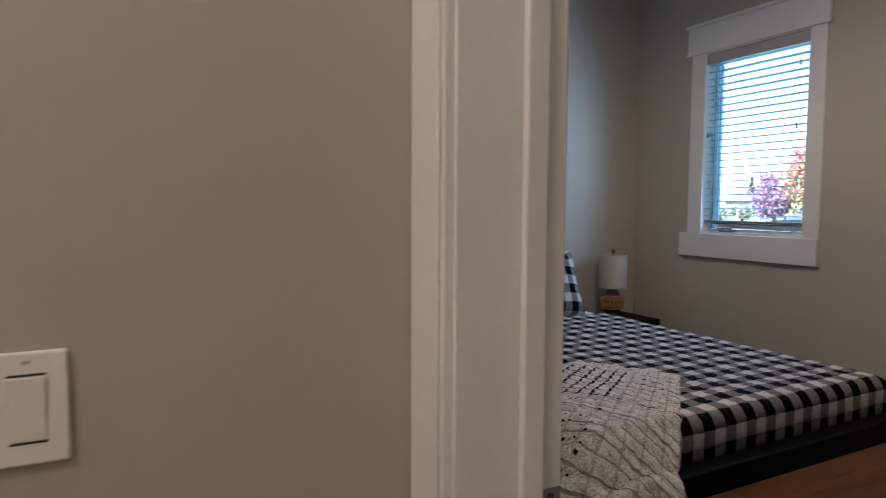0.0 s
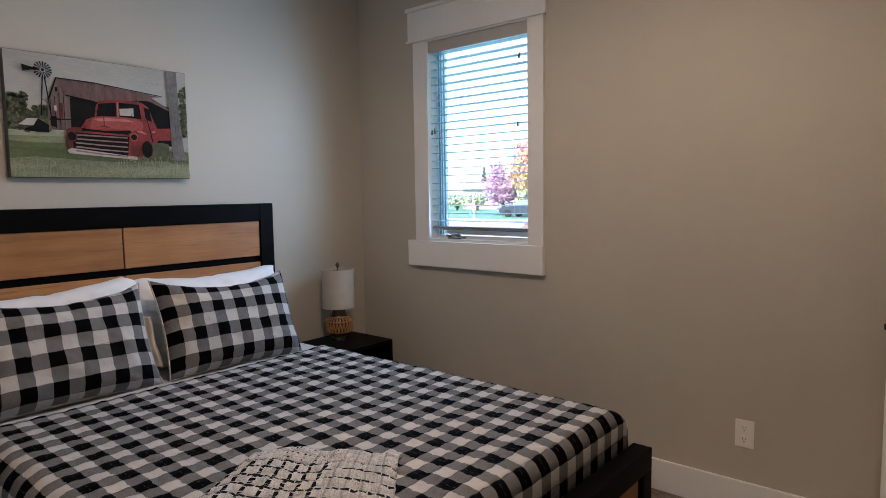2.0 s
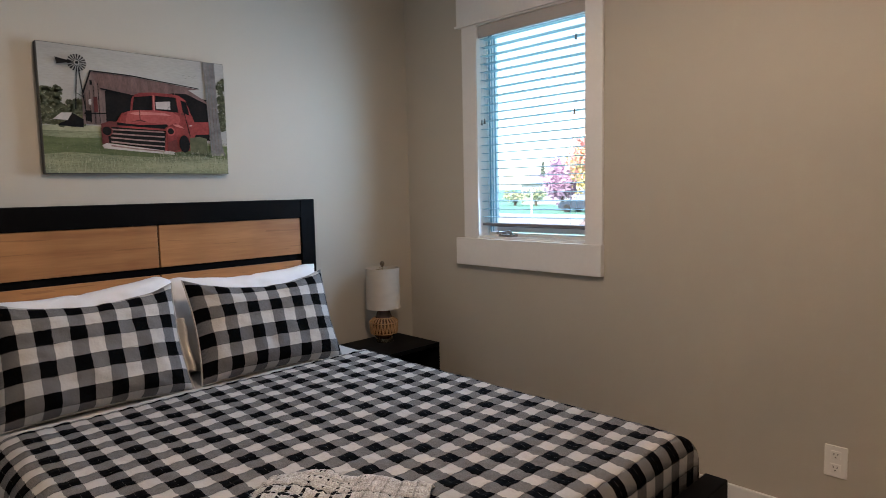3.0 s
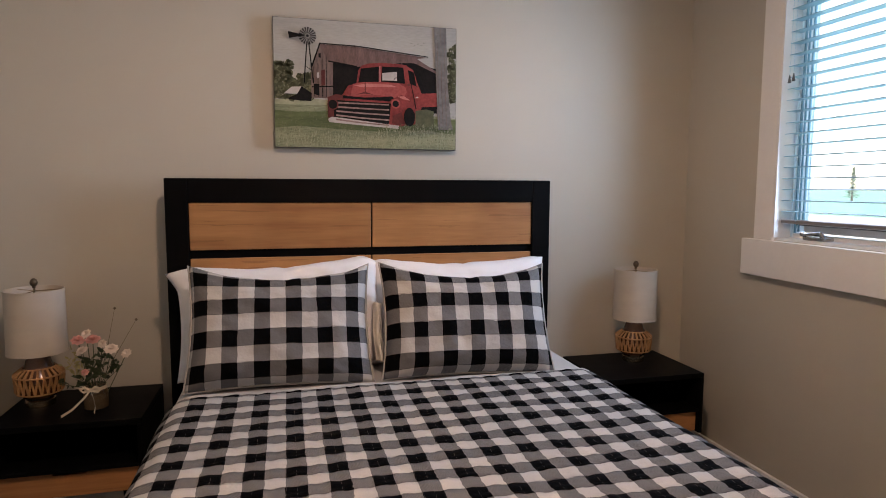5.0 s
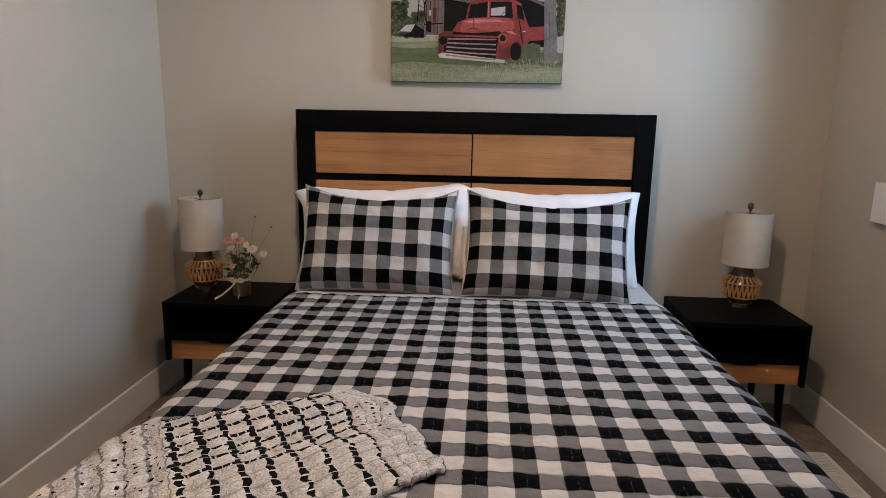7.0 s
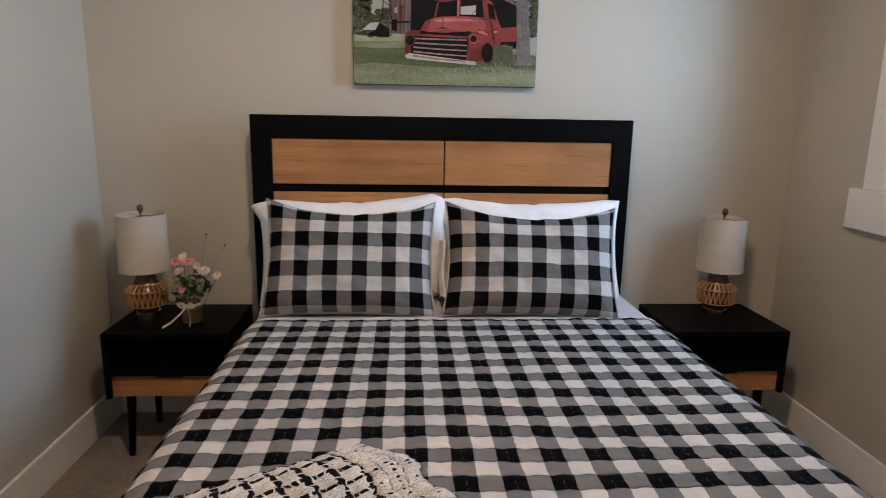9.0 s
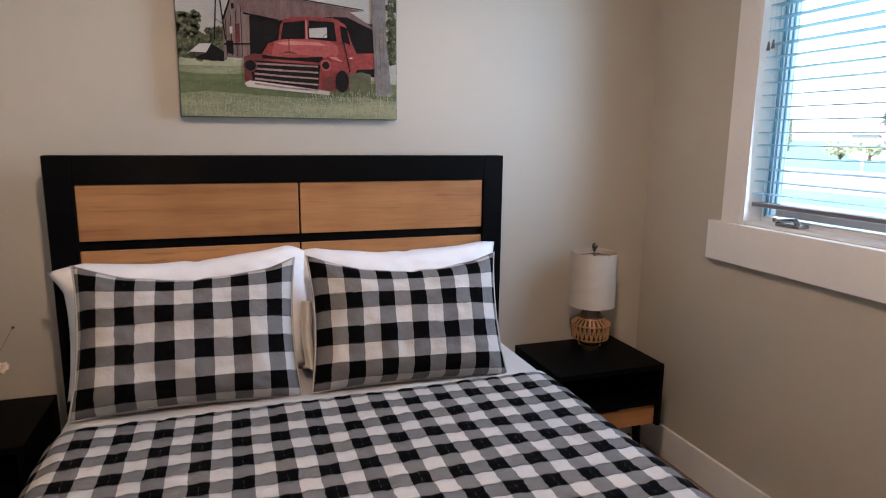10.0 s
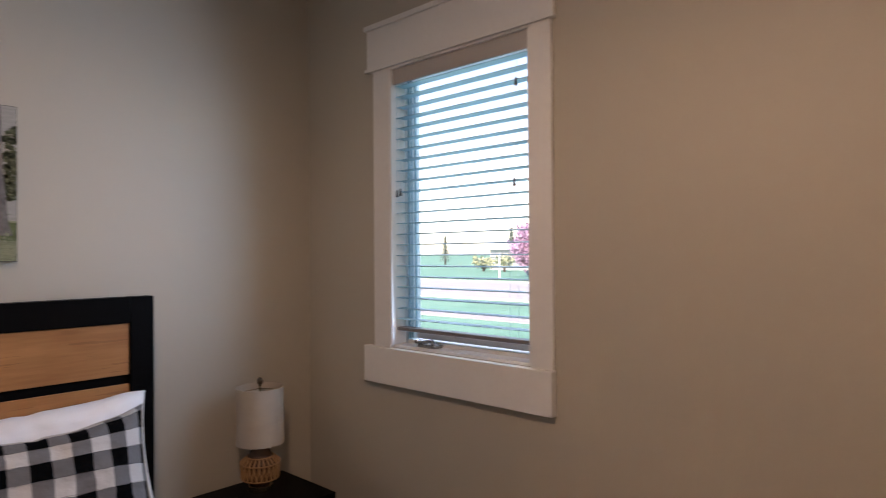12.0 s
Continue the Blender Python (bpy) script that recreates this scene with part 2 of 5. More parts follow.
def gingham(name, period, quilt, white, grey, black, rumple, depth, stitched=0.5):
    """Buffalo check: dark bands both ways, twilled where they cross once; quilted in puffed rows."""
    m, t, s = nodes_of(name)
    uv = t.nodes.new("ShaderNodeUVMap").outputs[0]
    wob = t.nodes.new("ShaderNodeTexNoise")
    wob.inputs["Scale"].default_value = 9.0
    t.links.new(uv, wob.inputs["Vector"])
    sep, wsep = t.nodes.new("ShaderNodeSeparateXYZ"), t.nodes.new("ShaderNodeSeparateColor")
    t.links.new(uv, sep.inputs[0])
    t.links.new(wob.outputs["Color"], wsep.inputs[0])
    fine = t.nodes.new("ShaderNodeTexNoise")
    fine.inputs["Scale"].default_value = 55.0
    t.links.new(uv, fine.inputs["Vector"])
    fsep = t.nodes.new("ShaderNodeSeparateColor")
    t.links.new(fine.outputs["Color"], fsep.inputs[0])
    bands = []
    for k in (0, 1):
        d = math_node(t, "MULTIPLY_ADD", wsep.outputs[k], 0.009, -0.0045)
        d = math_node(t, "ADD", d, math_node(t, "MULTIPLY_ADD", fsep.outputs[k], 0.006, -0.003))
        x = math_node(t, "ADD", sep.outputs[k], d)
        fr = math_node(t, "FRACT", math_node(t, "DIVIDE", x, period))
        bands.append(math_node(t, "GREATER_THAN", fr, 0.5))
    both, either = math_node(t, "MULTIPLY", *bands), math_node(t, "MAXIMUM", *bands)
    twill = math_node(t, "GREATER_THAN", math_node(t, "FRACT", math_node(t, "DIVIDE", math_node(t, "ADD", sep.outputs[0], sep.outputs[1]), 0.0052)), 0.5)
    g = mix_node(t, twill, tuple(0.80 * q for q in grey), tuple(1.2 * q for q in grey))
    col = mix_node(t, both, mix_node(t, either, white, g), black)
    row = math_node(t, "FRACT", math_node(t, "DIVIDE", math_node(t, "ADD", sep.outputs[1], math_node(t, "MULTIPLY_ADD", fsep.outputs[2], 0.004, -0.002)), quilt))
    # Shade in the quilting seams, put in as thin dark lines.
    seam_shade = math_node(t, "LESS_THAN", row, 0.0016 / quilt)
    col = mix_node(t, math_node(t, "MULTIPLY", seam_shade, 0.55), col, (0.05, 0.048, 0.047))
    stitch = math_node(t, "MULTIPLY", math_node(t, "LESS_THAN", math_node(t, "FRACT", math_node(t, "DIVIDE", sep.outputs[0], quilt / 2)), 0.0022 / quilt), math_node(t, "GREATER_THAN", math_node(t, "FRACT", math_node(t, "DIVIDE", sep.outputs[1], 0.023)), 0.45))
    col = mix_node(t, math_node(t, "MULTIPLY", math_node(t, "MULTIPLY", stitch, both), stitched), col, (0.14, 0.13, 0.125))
    weave = noise_node(t, uv, 700.0, 2.0)
    tone = t.nodes.new("ShaderNodeHueSaturation")
    t.links.new(math_node(t, "MULTIPLY_ADD", weave, 0.24, 0.88), tone.inputs["Value"])
    t.links.new(col, tone.inputs["Color"])
    t.links.new(tone.outputs[0], s.inputs["Base Color"])
    s.inputs["Roughness"].default_value = 0.92
    s.inputs["Specular IOR Level"].default_value = 0.04
    puff = math_node(t, "ABSOLUTE", math_node(t, "SINE", math_node(t, "MULTIPLY", math_node(t, "ADD", sep.outputs[1], math_node(t, "MULTIPLY_ADD", wsep.outputs[2], 0.01, -0.005)), math.pi / quilt)))
    puff = math_node(t, "POWER", puff, 0.5)
    h = math_node(t, "ADD", puff, math_node(t, "ADD", math_node(t, "MULTIPLY", fine.outputs["Fac"], rumple), math_node(t, "MULTIPLY", weave, 0.04)))
    bump_node(t, s, h, 1.0, depth)
    return m


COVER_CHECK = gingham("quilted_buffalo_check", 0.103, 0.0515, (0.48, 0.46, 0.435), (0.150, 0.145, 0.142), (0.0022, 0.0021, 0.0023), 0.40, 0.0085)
SHAM_CHECK = gingham("sham_buffalo_check", 0.109, 0.0545, (0.48, 0.465, 0.445), (0.145, 0.142, 0.143), (0.002, 0.002, 0.0022), 0.9, 0.0024, 0.0)


def knit():
    """Cream nubby weave with black looped lines: a ladder across, a grid over half its width, dots beyond."""
    m, t, s = nodes_of("cream_black_woven_throw")
    uv = t.nodes.new("ShaderNodeUVMap").outputs[0]
    sep = t.nodes.new("ShaderNodeSeparateXYZ")
    t.links.new(uv, sep.inputs[0])
    wob = noise_node(t, uv, 16.0, 2.0)
    a = math_node(t, "ADD", sep.outputs[0], math_node(t, "MULTIPLY_ADD", wob, 0.006, -0.003))
    b = math_node(t, "ADD", sep.outputs[1], math_node(t, "MULTIPLY_ADD", wob, -0.006, 0.003))

    def line(x, period, width):
        return math_node(t, "LESS_THAN", math_node(t, "FRACT", math_node(t, "DIVIDE", x, period)), width / period)

    def between(x, lo, hi):
        return math_node(t, "MULTIPLY", math_node(t, "GREATER_THAN", x, lo), math_node(t, "LESS_THAN", x, hi))

    zone = between(a, 0.100, 0.495)
    ladder = math_node(t, "MULTIPLY", math_node(t, "MULTIPLY", line(a, 0.053, 0.0105), line(b, 0.021, 0.0180)), zone)
    cross = math_node(t, "MULTIPLY", math_node(t, "MULTIPLY", line(b, 0.040, 0.0095), line(a, 0.0177, 0.0145)), math_node(t, "MULTIPLY", zone, math_node(t, "LESS_THAN", b, 0.27)))
    spark = math_node(t, "MULTIPLY", math_node(t, "GREATER_THAN", noise_node(t, uv, 45.0, 1.0), 0.54), math_node(t, "SUBTRACT", 1.0, zone))
    dots = math_node(t, "MULTIPLY", math_node(t, "MULTIPLY", line(math_node(t, "ADD", a, 0.006), 0.019, 0.0065), line(b, 0.0145, 0.007)), math_node(t, "MULTIPLY", spark, math_node(t, "LESS_THAN", b, 0.26)))
    # Groove colour holds the shade between the ribs along with dark thread.
    groove = math_node(t, "MULTIPLY", line(math_node(t, "ADD", a, 0.002), 0.038, 0.0055), math_node(t, "SUBTRACT", 1.0, zone))
    groove = math_node(t, "MULTIPLY", groove, math_node(t, "MULTIPLY_ADD", math_node(t, "GREATER_THAN", a, 0.49), -0.25, 1.0))
    weft = math_node(t, "MULTIPLY", line(b, 0.040, 0.005), math_node(t, "GREATER_THAN", b, 0.2))
    groove = math_node(t, "MAXIMUM", groove, math_node(t, "MULTIPLY", weft, 0.35))
    dark = math_node(t, "MAXIMUM", math_node(t, "MAXIMUM", ladder, cross), dots)
    tone = noise_node(t, uv, 30.0, 3.0)
    fleck = noise_node(t, uv, 260.0, 2.0)
    f = math_node(t, "MULTIPLY_ADD", math_node(t, "ADD", tone, math_node(t, "MULTIPLY", fleck, 1.6)), 1.5, -1.35)
    c = t.nodes.new("ShaderNodeClamp")
    t.links.new(f, c.inputs[0])
    cream = mix_node(t, c.outputs[0], (0.30, 0.27, 0.235), (0.66, 0.64, 0.61))
    cream = mix_node(t, math_node(t, "MULTIPLY", groove, 0.8), cream, (0.02, 0.018, 0.017))
    t.links.new(mix_node(t, dark, cream, (0.006, 0.0055, 0.0055)), s.inputs["Base Color"])
    s.inputs["Roughness"].default_value = 0.95
    s.inputs["Specular IOR Level"].default_value = 0.06
    rib = math_node(t, "ABSOLUTE", math_node(t, "SINE", math_node(t, "MULTIPLY", a, math.pi / 0.053)))
    rib2 = math_node(t, "ABSOLUTE", math_node(t, "SINE", math_node(t, "MULTIPLY", b, math.pi / 0.020)))
    h = math_node(t, "ADD", math_node(t, "ADD", rib, math_node(t, "MULTIPLY", rib2, 0.4)), math_node(t, "ADD", math_node(t, "MULTIPLY", fleck, 0.9), math_node(t, "SUBTRACT", math_node(t, "MULTIPLY", dark, 0.5), math_node(t, "MULTIPLY", groove, 0.8))))
    bump_node(t, s, h, 1.0, 0.006)
    return m


THROW = knit()


def glass(name, tint=(1, 1, 1), rough=0.0):
    m, t, s = nodes_of(name)
    s.inputs["Base Color"].default_value = (*tint, 1)
    s.inputs["Transmission Weight"].default_value = 1.0
    s.inputs["Roughness"].default_value = rough
    s.inputs["IOR"].default_value = 1.45
    return m


def pane_glass():
    """Thin window glass: clear straight through, with a faint sky sheen."""
    m, t, s = nodes_of("window_glass")
    clear, gloss, mix = t.nodes.new("ShaderNodeBsdfTransparent"), t.nodes.new("ShaderNodeBsdfGlossy"), t.nodes.new("ShaderNodeMixShader")
    clear.inputs[0].default_value = (0.95, 0.98, 0.98, 1)
    gloss.inputs["Roughness"].default_value = 0.02
    mix.inputs[0].default_value = 0.04
    t.links.new(clear.outputs[0], mix.inputs[1])
    t.links.new(gloss.outputs[0], mix.inputs[2])
    t.links.new(mix.outputs[0], t.nodes["Material Output"].inputs[0])
    return m


PANE = pane_glass()
JAR = glass("jar_glass", (0.92, 0.97, 0.95))

# ---- structure ----
NY, EX, WX, SY, CZ, FZ = 3.67, 3.71, 0.52, -0.25, 3.05, -0.045   # wall faces: north, east, west, south; ceiling, floor
HY, DX0, DX1, DJ = 0.809, 0.51, 0.655, 0.711              # hall wall face, door wall faces, door jamb face
WIN = (2.32, 3.055, 1.122, 2.335)                        # window opening: y from, y to, z from, z to
def two_rooms(z0, z1):
    """The bedroom's and the hallway's plan as one slab."""
    bm = bmesh.new()
    box(bm, WX - 0.12, EX + 0.15, SY - 0.12, NY + 0.13, z0, z1)
    box(bm, -2.4, WX - 0.12, -0.95, HY + 0.12, z0, z1)
    box(bm, WX - 0.12, DX1, -0.95, SY - 0.12, z0, z1)
    return bm


setting("floor", two_rooms(-0.60, FZ), CARPET, "mottled brown short-pile carpet covering the bedroom floor", "floor")
setting("ceiling", two_rooms(CZ, CZ + 0.1), CEIL, "plain white painted ceiling above the bedroom", "ceiling")
setting("wall_north", one_box(WX - 0.12, EX + 0.15, NY, NY + 0.13, FZ, CZ), WALL, "greige painted wall behind the headboard", "wall")
bm = bmesh.new()
for ya, yb, za, zb in ((SY - 0.12, WIN[0], FZ, CZ), (WIN[1], NY, FZ, CZ), (WIN[0], WIN[1], FZ, WIN[2]), (WIN[0], WIN[1], WIN[3], CZ)):
    box(bm, EX, EX + 0.15, ya, yb, za, zb)
setting("wall_east", bm, WALL, "greige painted wall pierced by the window", "wall")
setting("wall_south", one_box(DX1, EX, SY - 0.12, SY, FZ, CZ), WALL, "greige painted wall opposite the headboard", "wall")
setting("wall_west", one_box(WX - 0.12, WX, HY + 0.12, NY, FZ, CZ), WALL, "greige painted side wall of the bedroom", "wall")
bm = bmesh.new()
box(bm, -2.4, DX0, HY, HY + 0.12, FZ, CZ)
box(bm, DX0, DX1, DJ + 0.018, HY + 0.12, FZ, CZ)
setting("wall_hall_north", bm, WALL, "greige hallway wall with a light switch", "wall")
bm = bmesh.new()
box(bm, DX0, DX1, -0.128, DJ + 0.018, 2.07, CZ)
box(bm, DX0, DX1, -0.95, -0.128, FZ, CZ)
setting("wall_door", bm, WALL, "greige wall with the cased bedroom doorway", "wall")
setting("wall_hall_south", one_box(-2.4, DX0, -0.95, -0.83, FZ, CZ), WALL, "plain greige hallway wall", "wall")
setting("wall_hall_west", one_box(-2.4, -2.28, -0.83, HY, FZ, CZ), WALL, "plain greige end wall of the hallway", "wall")


def skirting(name, x0, x1, y0, y1):
    setting(name, one_box(x0, x1, y0, y1, FZ, 0.108, 0.003), TRIM, "tall flat white painted baseboard along the wall", "baseboard")


skirting("baseboard_north", WX + 0.016, EX - 0.016, NY - 0.016, NY - 0.0005)
skirting("baseboard_east", EX - 0.016, EX - 0.0005, SY + 0.016, NY - 0.0005)
skirting("baseboard_west", WX + 0.0005, WX + 0.016, HY + 0.121, NY - 0.0005)
skirting("baseboard_south", DX1 + 0.1, EX - 0.0165, SY + 0.0005, SY + 0.016)
skirting("baseboard_hall", -2.28, DX0 - 0.03, HY - 0.016, HY - 0.0005)

# cased doorway: jambs with stops, stepped casing on both faces, a strike plate
door = thing("door_1", "open cased bedroom doorway with white painted stepped trim", "doorway", kind="structure")
for ya, yb in ((DJ, DJ + 0.018), (-0.128, -0.11)):
    part("jamb", one_box(DX0 - 0.004, DX1 + 0.012, ya, yb, FZ, 2.052, 0.002), TRIM, door)
part("head_jamb", one_box(DX0 - 0.004, DX1 + 0.012, -0.11, DJ, 2.034, 2.052, 0.002), TRIM, door)
for ya, yb in ((DJ - 0.012, DJ - 0.0005), (-0.1095, -0.098)):
    part("door_stop", one_box(0.597, 0.632, ya, yb, FZ, 2.034, 0.004, 3), TRIM, door)
part("door_stop", one_box(0.597, 0.632, -0.098, DJ - 0.012, 2.022, 2.0335, 0.004, 3), TRIM, door)
for ya, yb, s in ((DJ + 0.004, HY - 0.001, 1), (-0.207, -0.114, -1)):
    bm = bmesh.new()
    box(bm, DX0 - 0.018, DX0 - 0.0005, ya, yb, FZ, 2.05, 0.003)
    inner = (ya, ya + 0.022) if s > 0 else (yb - 0.022, yb)
    box(bm, DX0 - 0.024, DX0 - 0.0175, inner[0] + 0.006, inner[1], FZ, 2.05, 0.003)
    part("casing", bm, TRIM, door)
part("head_casing", one_box(DX0 - 0.02, DX0 - 0.0005, -0.22, HY - 0.001, 2.051, 2.19, 0.003), TRIM, door)
for ya, yb in ((DJ + 0.006, DJ + 0.105), (-0.212, -0.116)):
    part("casing", one_box(DX1 + 0.0005, DX1 + 0.018, ya, yb, FZ, 2.05, 0.003), TRIM, door)
bm = one_box(0.6345, 0.6655, DJ - 0.0022, DJ - 0.0002, 0.875, 0.935, 0.0008)
strike = part("strike_plate", bm, CHROME, door, "satin nickel strike plate")
for z in (0.886, 0.924):
    part("screw", lathe([(0.0001, 0), (0.004, 0), (0.004, 0.001), (0.0001, 0.001)], 10, at=(0.65, 0, 0)), BRONZE, strike).matrix_basis = Matrix.Translation((0, DJ - 0.0025, z)) @ pose(0, 0, 0, 90)

# window: craftsman casing, vinyl frame, sash, crank
window = thing("window_1", "white cased casement window with thick flat trim", "window", kind="structure")
y0, y1, z0, z1 = WIN
part("side_casing", one_box(EX - 0.018, EX - 0.0005, y1 - 0.002, 3.158, z0 - 0.001, z1 - 0.0005, 0.002), TRIM, window)
part("side_casing", one_box(EX - 0.018, EX - 0.0005, 2.232, y0 + 0.002, z0 - 0.001, z1 - 0.0005, 0.002), TRIM, window)
head = part("head_casing", one_box(EX - 0.024, EX - 0.0005, 2.218, 3.192, z1, 2.518, 0.002), TRIM, window)
part("cap", one_box(EX - 0.034, EX - 0.0005, 2.208, 3.204, 2.5185, 2.541, 0.003), TRIM, head)
part("fillet", one_box(EX - 0.032, EX - 0.0245, 2.212, 3.200, z1 - 0.002, z1 + 0.012, 0.002), TRIM, head)
part("apron", one_box(EX - 0.034, EX - 0.0005, 2.228, 3.212, 0.963, z0 - 0.0015, 0.0025), TRIM, window)
part("sill", one_box(EX - 0.0005, EX + 0.0695, y0, y1, z0 - 0.001, z0 + 0.012, 0.002), TRIM, window)
for ya, yb in ((y1 - 0.010, y1 - 0.0005), (y0 + 0.0005, y0 + 0.010)):
    part("reveal", one_box(EX - 0.016, EX + 0.0695, ya, yb, z0 + 0.012, z1 - 0.0105, 0.001), TRIM, window)
part("reveal", one_box(EX - 0.016, EX + 0.0695, y0, y1, z1 - 0.010, z1 - 0.0005, 0.001), TRIM, window)
frame_ob = part("window_frame", one_box(EX + 0.07, EX + 0.125, y1 - 0.020, y1 - 0.0005, z0, z1), VINYL, window, "white vinyl window frame")
for b in ((y0 + 0.0005, y0 + 0.020, z0, z1), (y0 + 0.020, y1 - 0.020, z1 - 0.020, z1)):
    part("frame_rail", one_box(EX + 0.07, EX + 0.125, *b, 0.003), VINYL, frame_ob)
part("frame_rail", one_box(EX + 0.07, EX + 0.125, y0 + 0.020, y1 - 0.020, z0, z0 + 0.030, 0.003), TRIM, frame_ob)
sash = part("sash", one_box(EX + 0.082, EX + 0.108, y1 - 0.064, y1 - 0.028, z0 + 0.036, z1 - 0.026, 0.004), VINYL, window, "white vinyl sash")
for b in ((y0 + 0.026, y0 + 0.046, z0 + 0.036, z1 - 0.026), (y0 + 0.046, y1 - 0.064, z1 - 0.060, z1 - 0.026)):
    part("sash_rail", one_box(EX + 0.082, EX + 0.108, *b, 0.004), VINYL, sash)
part("sash_rail", one_box(EX + 0.082, EX + 0.108, y0 + 0.046, y1 - 0.064, z0 + 0.036, z0 + 0.070, 0.004), TRIM, sash)
# Added teal strips: shade on the frame and sash steps, as colour.
STEP_SHADE = surface("teal_step_shade", (0.16, 0.38, 0.48), (0.22, 0.44, 0.54), 0.5, bump=0)
part("gasket", one_box(EX + 0.075, EX + 0.084, y1 - 0.0262, y1 - 0.0205, z0 + 0.031, z1 - 0.021), STEP_SHADE, sash, "teal strip for the shaded step in the frame")
part("gasket", one_box(EX + 0.075, EX + 0.0815, y1 - 0.0445, y1 - 0.0400, z0 + 0.037, z1 - 0.027), STEP_SHADE, sash, "teal strip for the shaded step in the frame")
part("gasket", one_box(EX + 0.075, EX + 0.0815, y1 - 0.0690, y1 - 0.0615, z0 + 0.07, z1 - 0.06), STEP_SHADE, sash, "teal strip for the shaded step in the frame")
part("gasket", one_box(EX + 0.075, EX + 0.084, y0 + 0.0205, y0 + 0.0258, z0 + 0.031, z1 - 0.021), STEP_SHADE, sash, "teal strip for the shaded step in the frame")
part("gasket", one_box(EX + 0.078, EX + 0.0818, y0 + 0.03, y1 - 0.03, z0 + 0.064, z0 + 0.072), SLOT, sash, "black rubber gasket")
pane = part("pane", one_box(EX + 0.092, EX + 0.098, y0 + 0.042, y1 - 0.060, z0 + 0.066, z1 - 0.056), PANE, window, "clear window glass")
pane.visible_shadow = False

crank = thing("window_crank", "satin nickel casement crank folded on the window sill", "window crank", at=(EX + 0.028, 2.865, z0 + 0.012))
part("crank_base", one_box(-0.022, 0.03, -0.052, 0.052, 0, 0.014, 0.004, 3), CHROME, crank)
bm = bmesh.new()
rod(bm, (0, -0.03, 0.012), (-0.01, -0.02, 0.034), 0.010, 0.008, 14)
part("spindle", bm, CHROME, crank, smooth=True)
bm = bmesh.new()
rod(bm, (-0.01, -0.022, 0.03), (-0.018, 0.055, 0.018), 0.008, 0.006, 12)
arm = part("crank_arm", bm, CHROME, crank, smooth=True)
part("crank_knob", lathe([(0.0005, 0), (0.009, 0.002), (0.011, 0.010), (0.008, 0.017), (0.0005, 0.019)], 16, at=(-0.018, 0.055, 0.014)), CHROME, arm, smooth=True)

# horizontal blind inside the opening
blind = thing("window_blind", "open white horizontal slat blind with backlit teal in its colour", "window blind")
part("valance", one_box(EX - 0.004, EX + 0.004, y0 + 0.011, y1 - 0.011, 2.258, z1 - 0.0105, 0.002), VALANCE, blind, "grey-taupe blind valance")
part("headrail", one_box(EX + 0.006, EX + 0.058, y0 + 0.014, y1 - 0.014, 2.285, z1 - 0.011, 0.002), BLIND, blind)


def slat_mesh():
    """One slat, slightly crowned, 50 mm deep."""
    bm, w, n = bmesh.new(), 0.025, 6
    half = (y1 - y0) / 2 - 0.016
    up = [[bm.verts.new((-w + 2 * w * i / n, yy, 0.0022 * (1 - (2 * i / n - 1) ** 2) + dz)) for i in range(n + 1)] for yy in (-half, half) for dz in (0.0013, -0.0013)]
    for i in range(n):
        bm.faces.new((up[0][i], up[0][i + 1], up[2][i + 1], up[2][i]))
        bm.faces.new((up[1][i + 1], up[1][i], up[3][i], up[3][i + 1]))
        for k in (0, 2):
            bm.faces.new((up[k][i], up[k][i + 1], up[k + 1][i + 1], up[k + 1][i]))
    for i in (0, n):
        bm.faces.new((up[0][i], up[2][i], up[3][i], up[1][i]))
    return bm


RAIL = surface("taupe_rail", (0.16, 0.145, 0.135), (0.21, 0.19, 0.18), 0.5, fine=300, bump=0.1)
SLATS, PITCH = 23, 0.0458
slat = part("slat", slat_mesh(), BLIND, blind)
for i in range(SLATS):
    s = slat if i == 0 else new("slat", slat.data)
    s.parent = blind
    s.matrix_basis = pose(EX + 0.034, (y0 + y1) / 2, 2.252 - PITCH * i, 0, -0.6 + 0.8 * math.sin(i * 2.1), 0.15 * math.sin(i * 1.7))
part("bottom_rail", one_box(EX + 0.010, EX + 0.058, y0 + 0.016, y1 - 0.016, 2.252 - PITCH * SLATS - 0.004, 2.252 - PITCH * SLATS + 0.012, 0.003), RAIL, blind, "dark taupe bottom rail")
for yy in (y0 + 0.11, y1 - 0.10):
    for xx in (EX + 0.007, EX + 0.061):
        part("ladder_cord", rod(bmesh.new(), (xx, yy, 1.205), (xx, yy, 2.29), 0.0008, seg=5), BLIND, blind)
TASSEL = surface("grey_tassel", (0.10, 0.10, 0.10), (0.16, 0.16, 0.16), 0.5)
for yy, zz in ((3.024, 1.80), (3.003, 1.805), (2.402, 1.80), (2.392, 2.165)):
    cord = part("pull_cord", rod(bmesh.new(), (EX + 0.001, yy, zz), (EX + 0.003, yy, 2.29), 0.0005, seg=5), BLIND, blind)
    part("tassel", lathe([(0.0005, 0.032), (0.003, 0.030), (0.0045, 0.015), (0.007, 0.002), (0.006, 0), (0.0005, 0)], 12, at=(EX + 0.0005, yy, zz - 0.03)), TASSEL, cord, "small grey tassel", smooth=True)

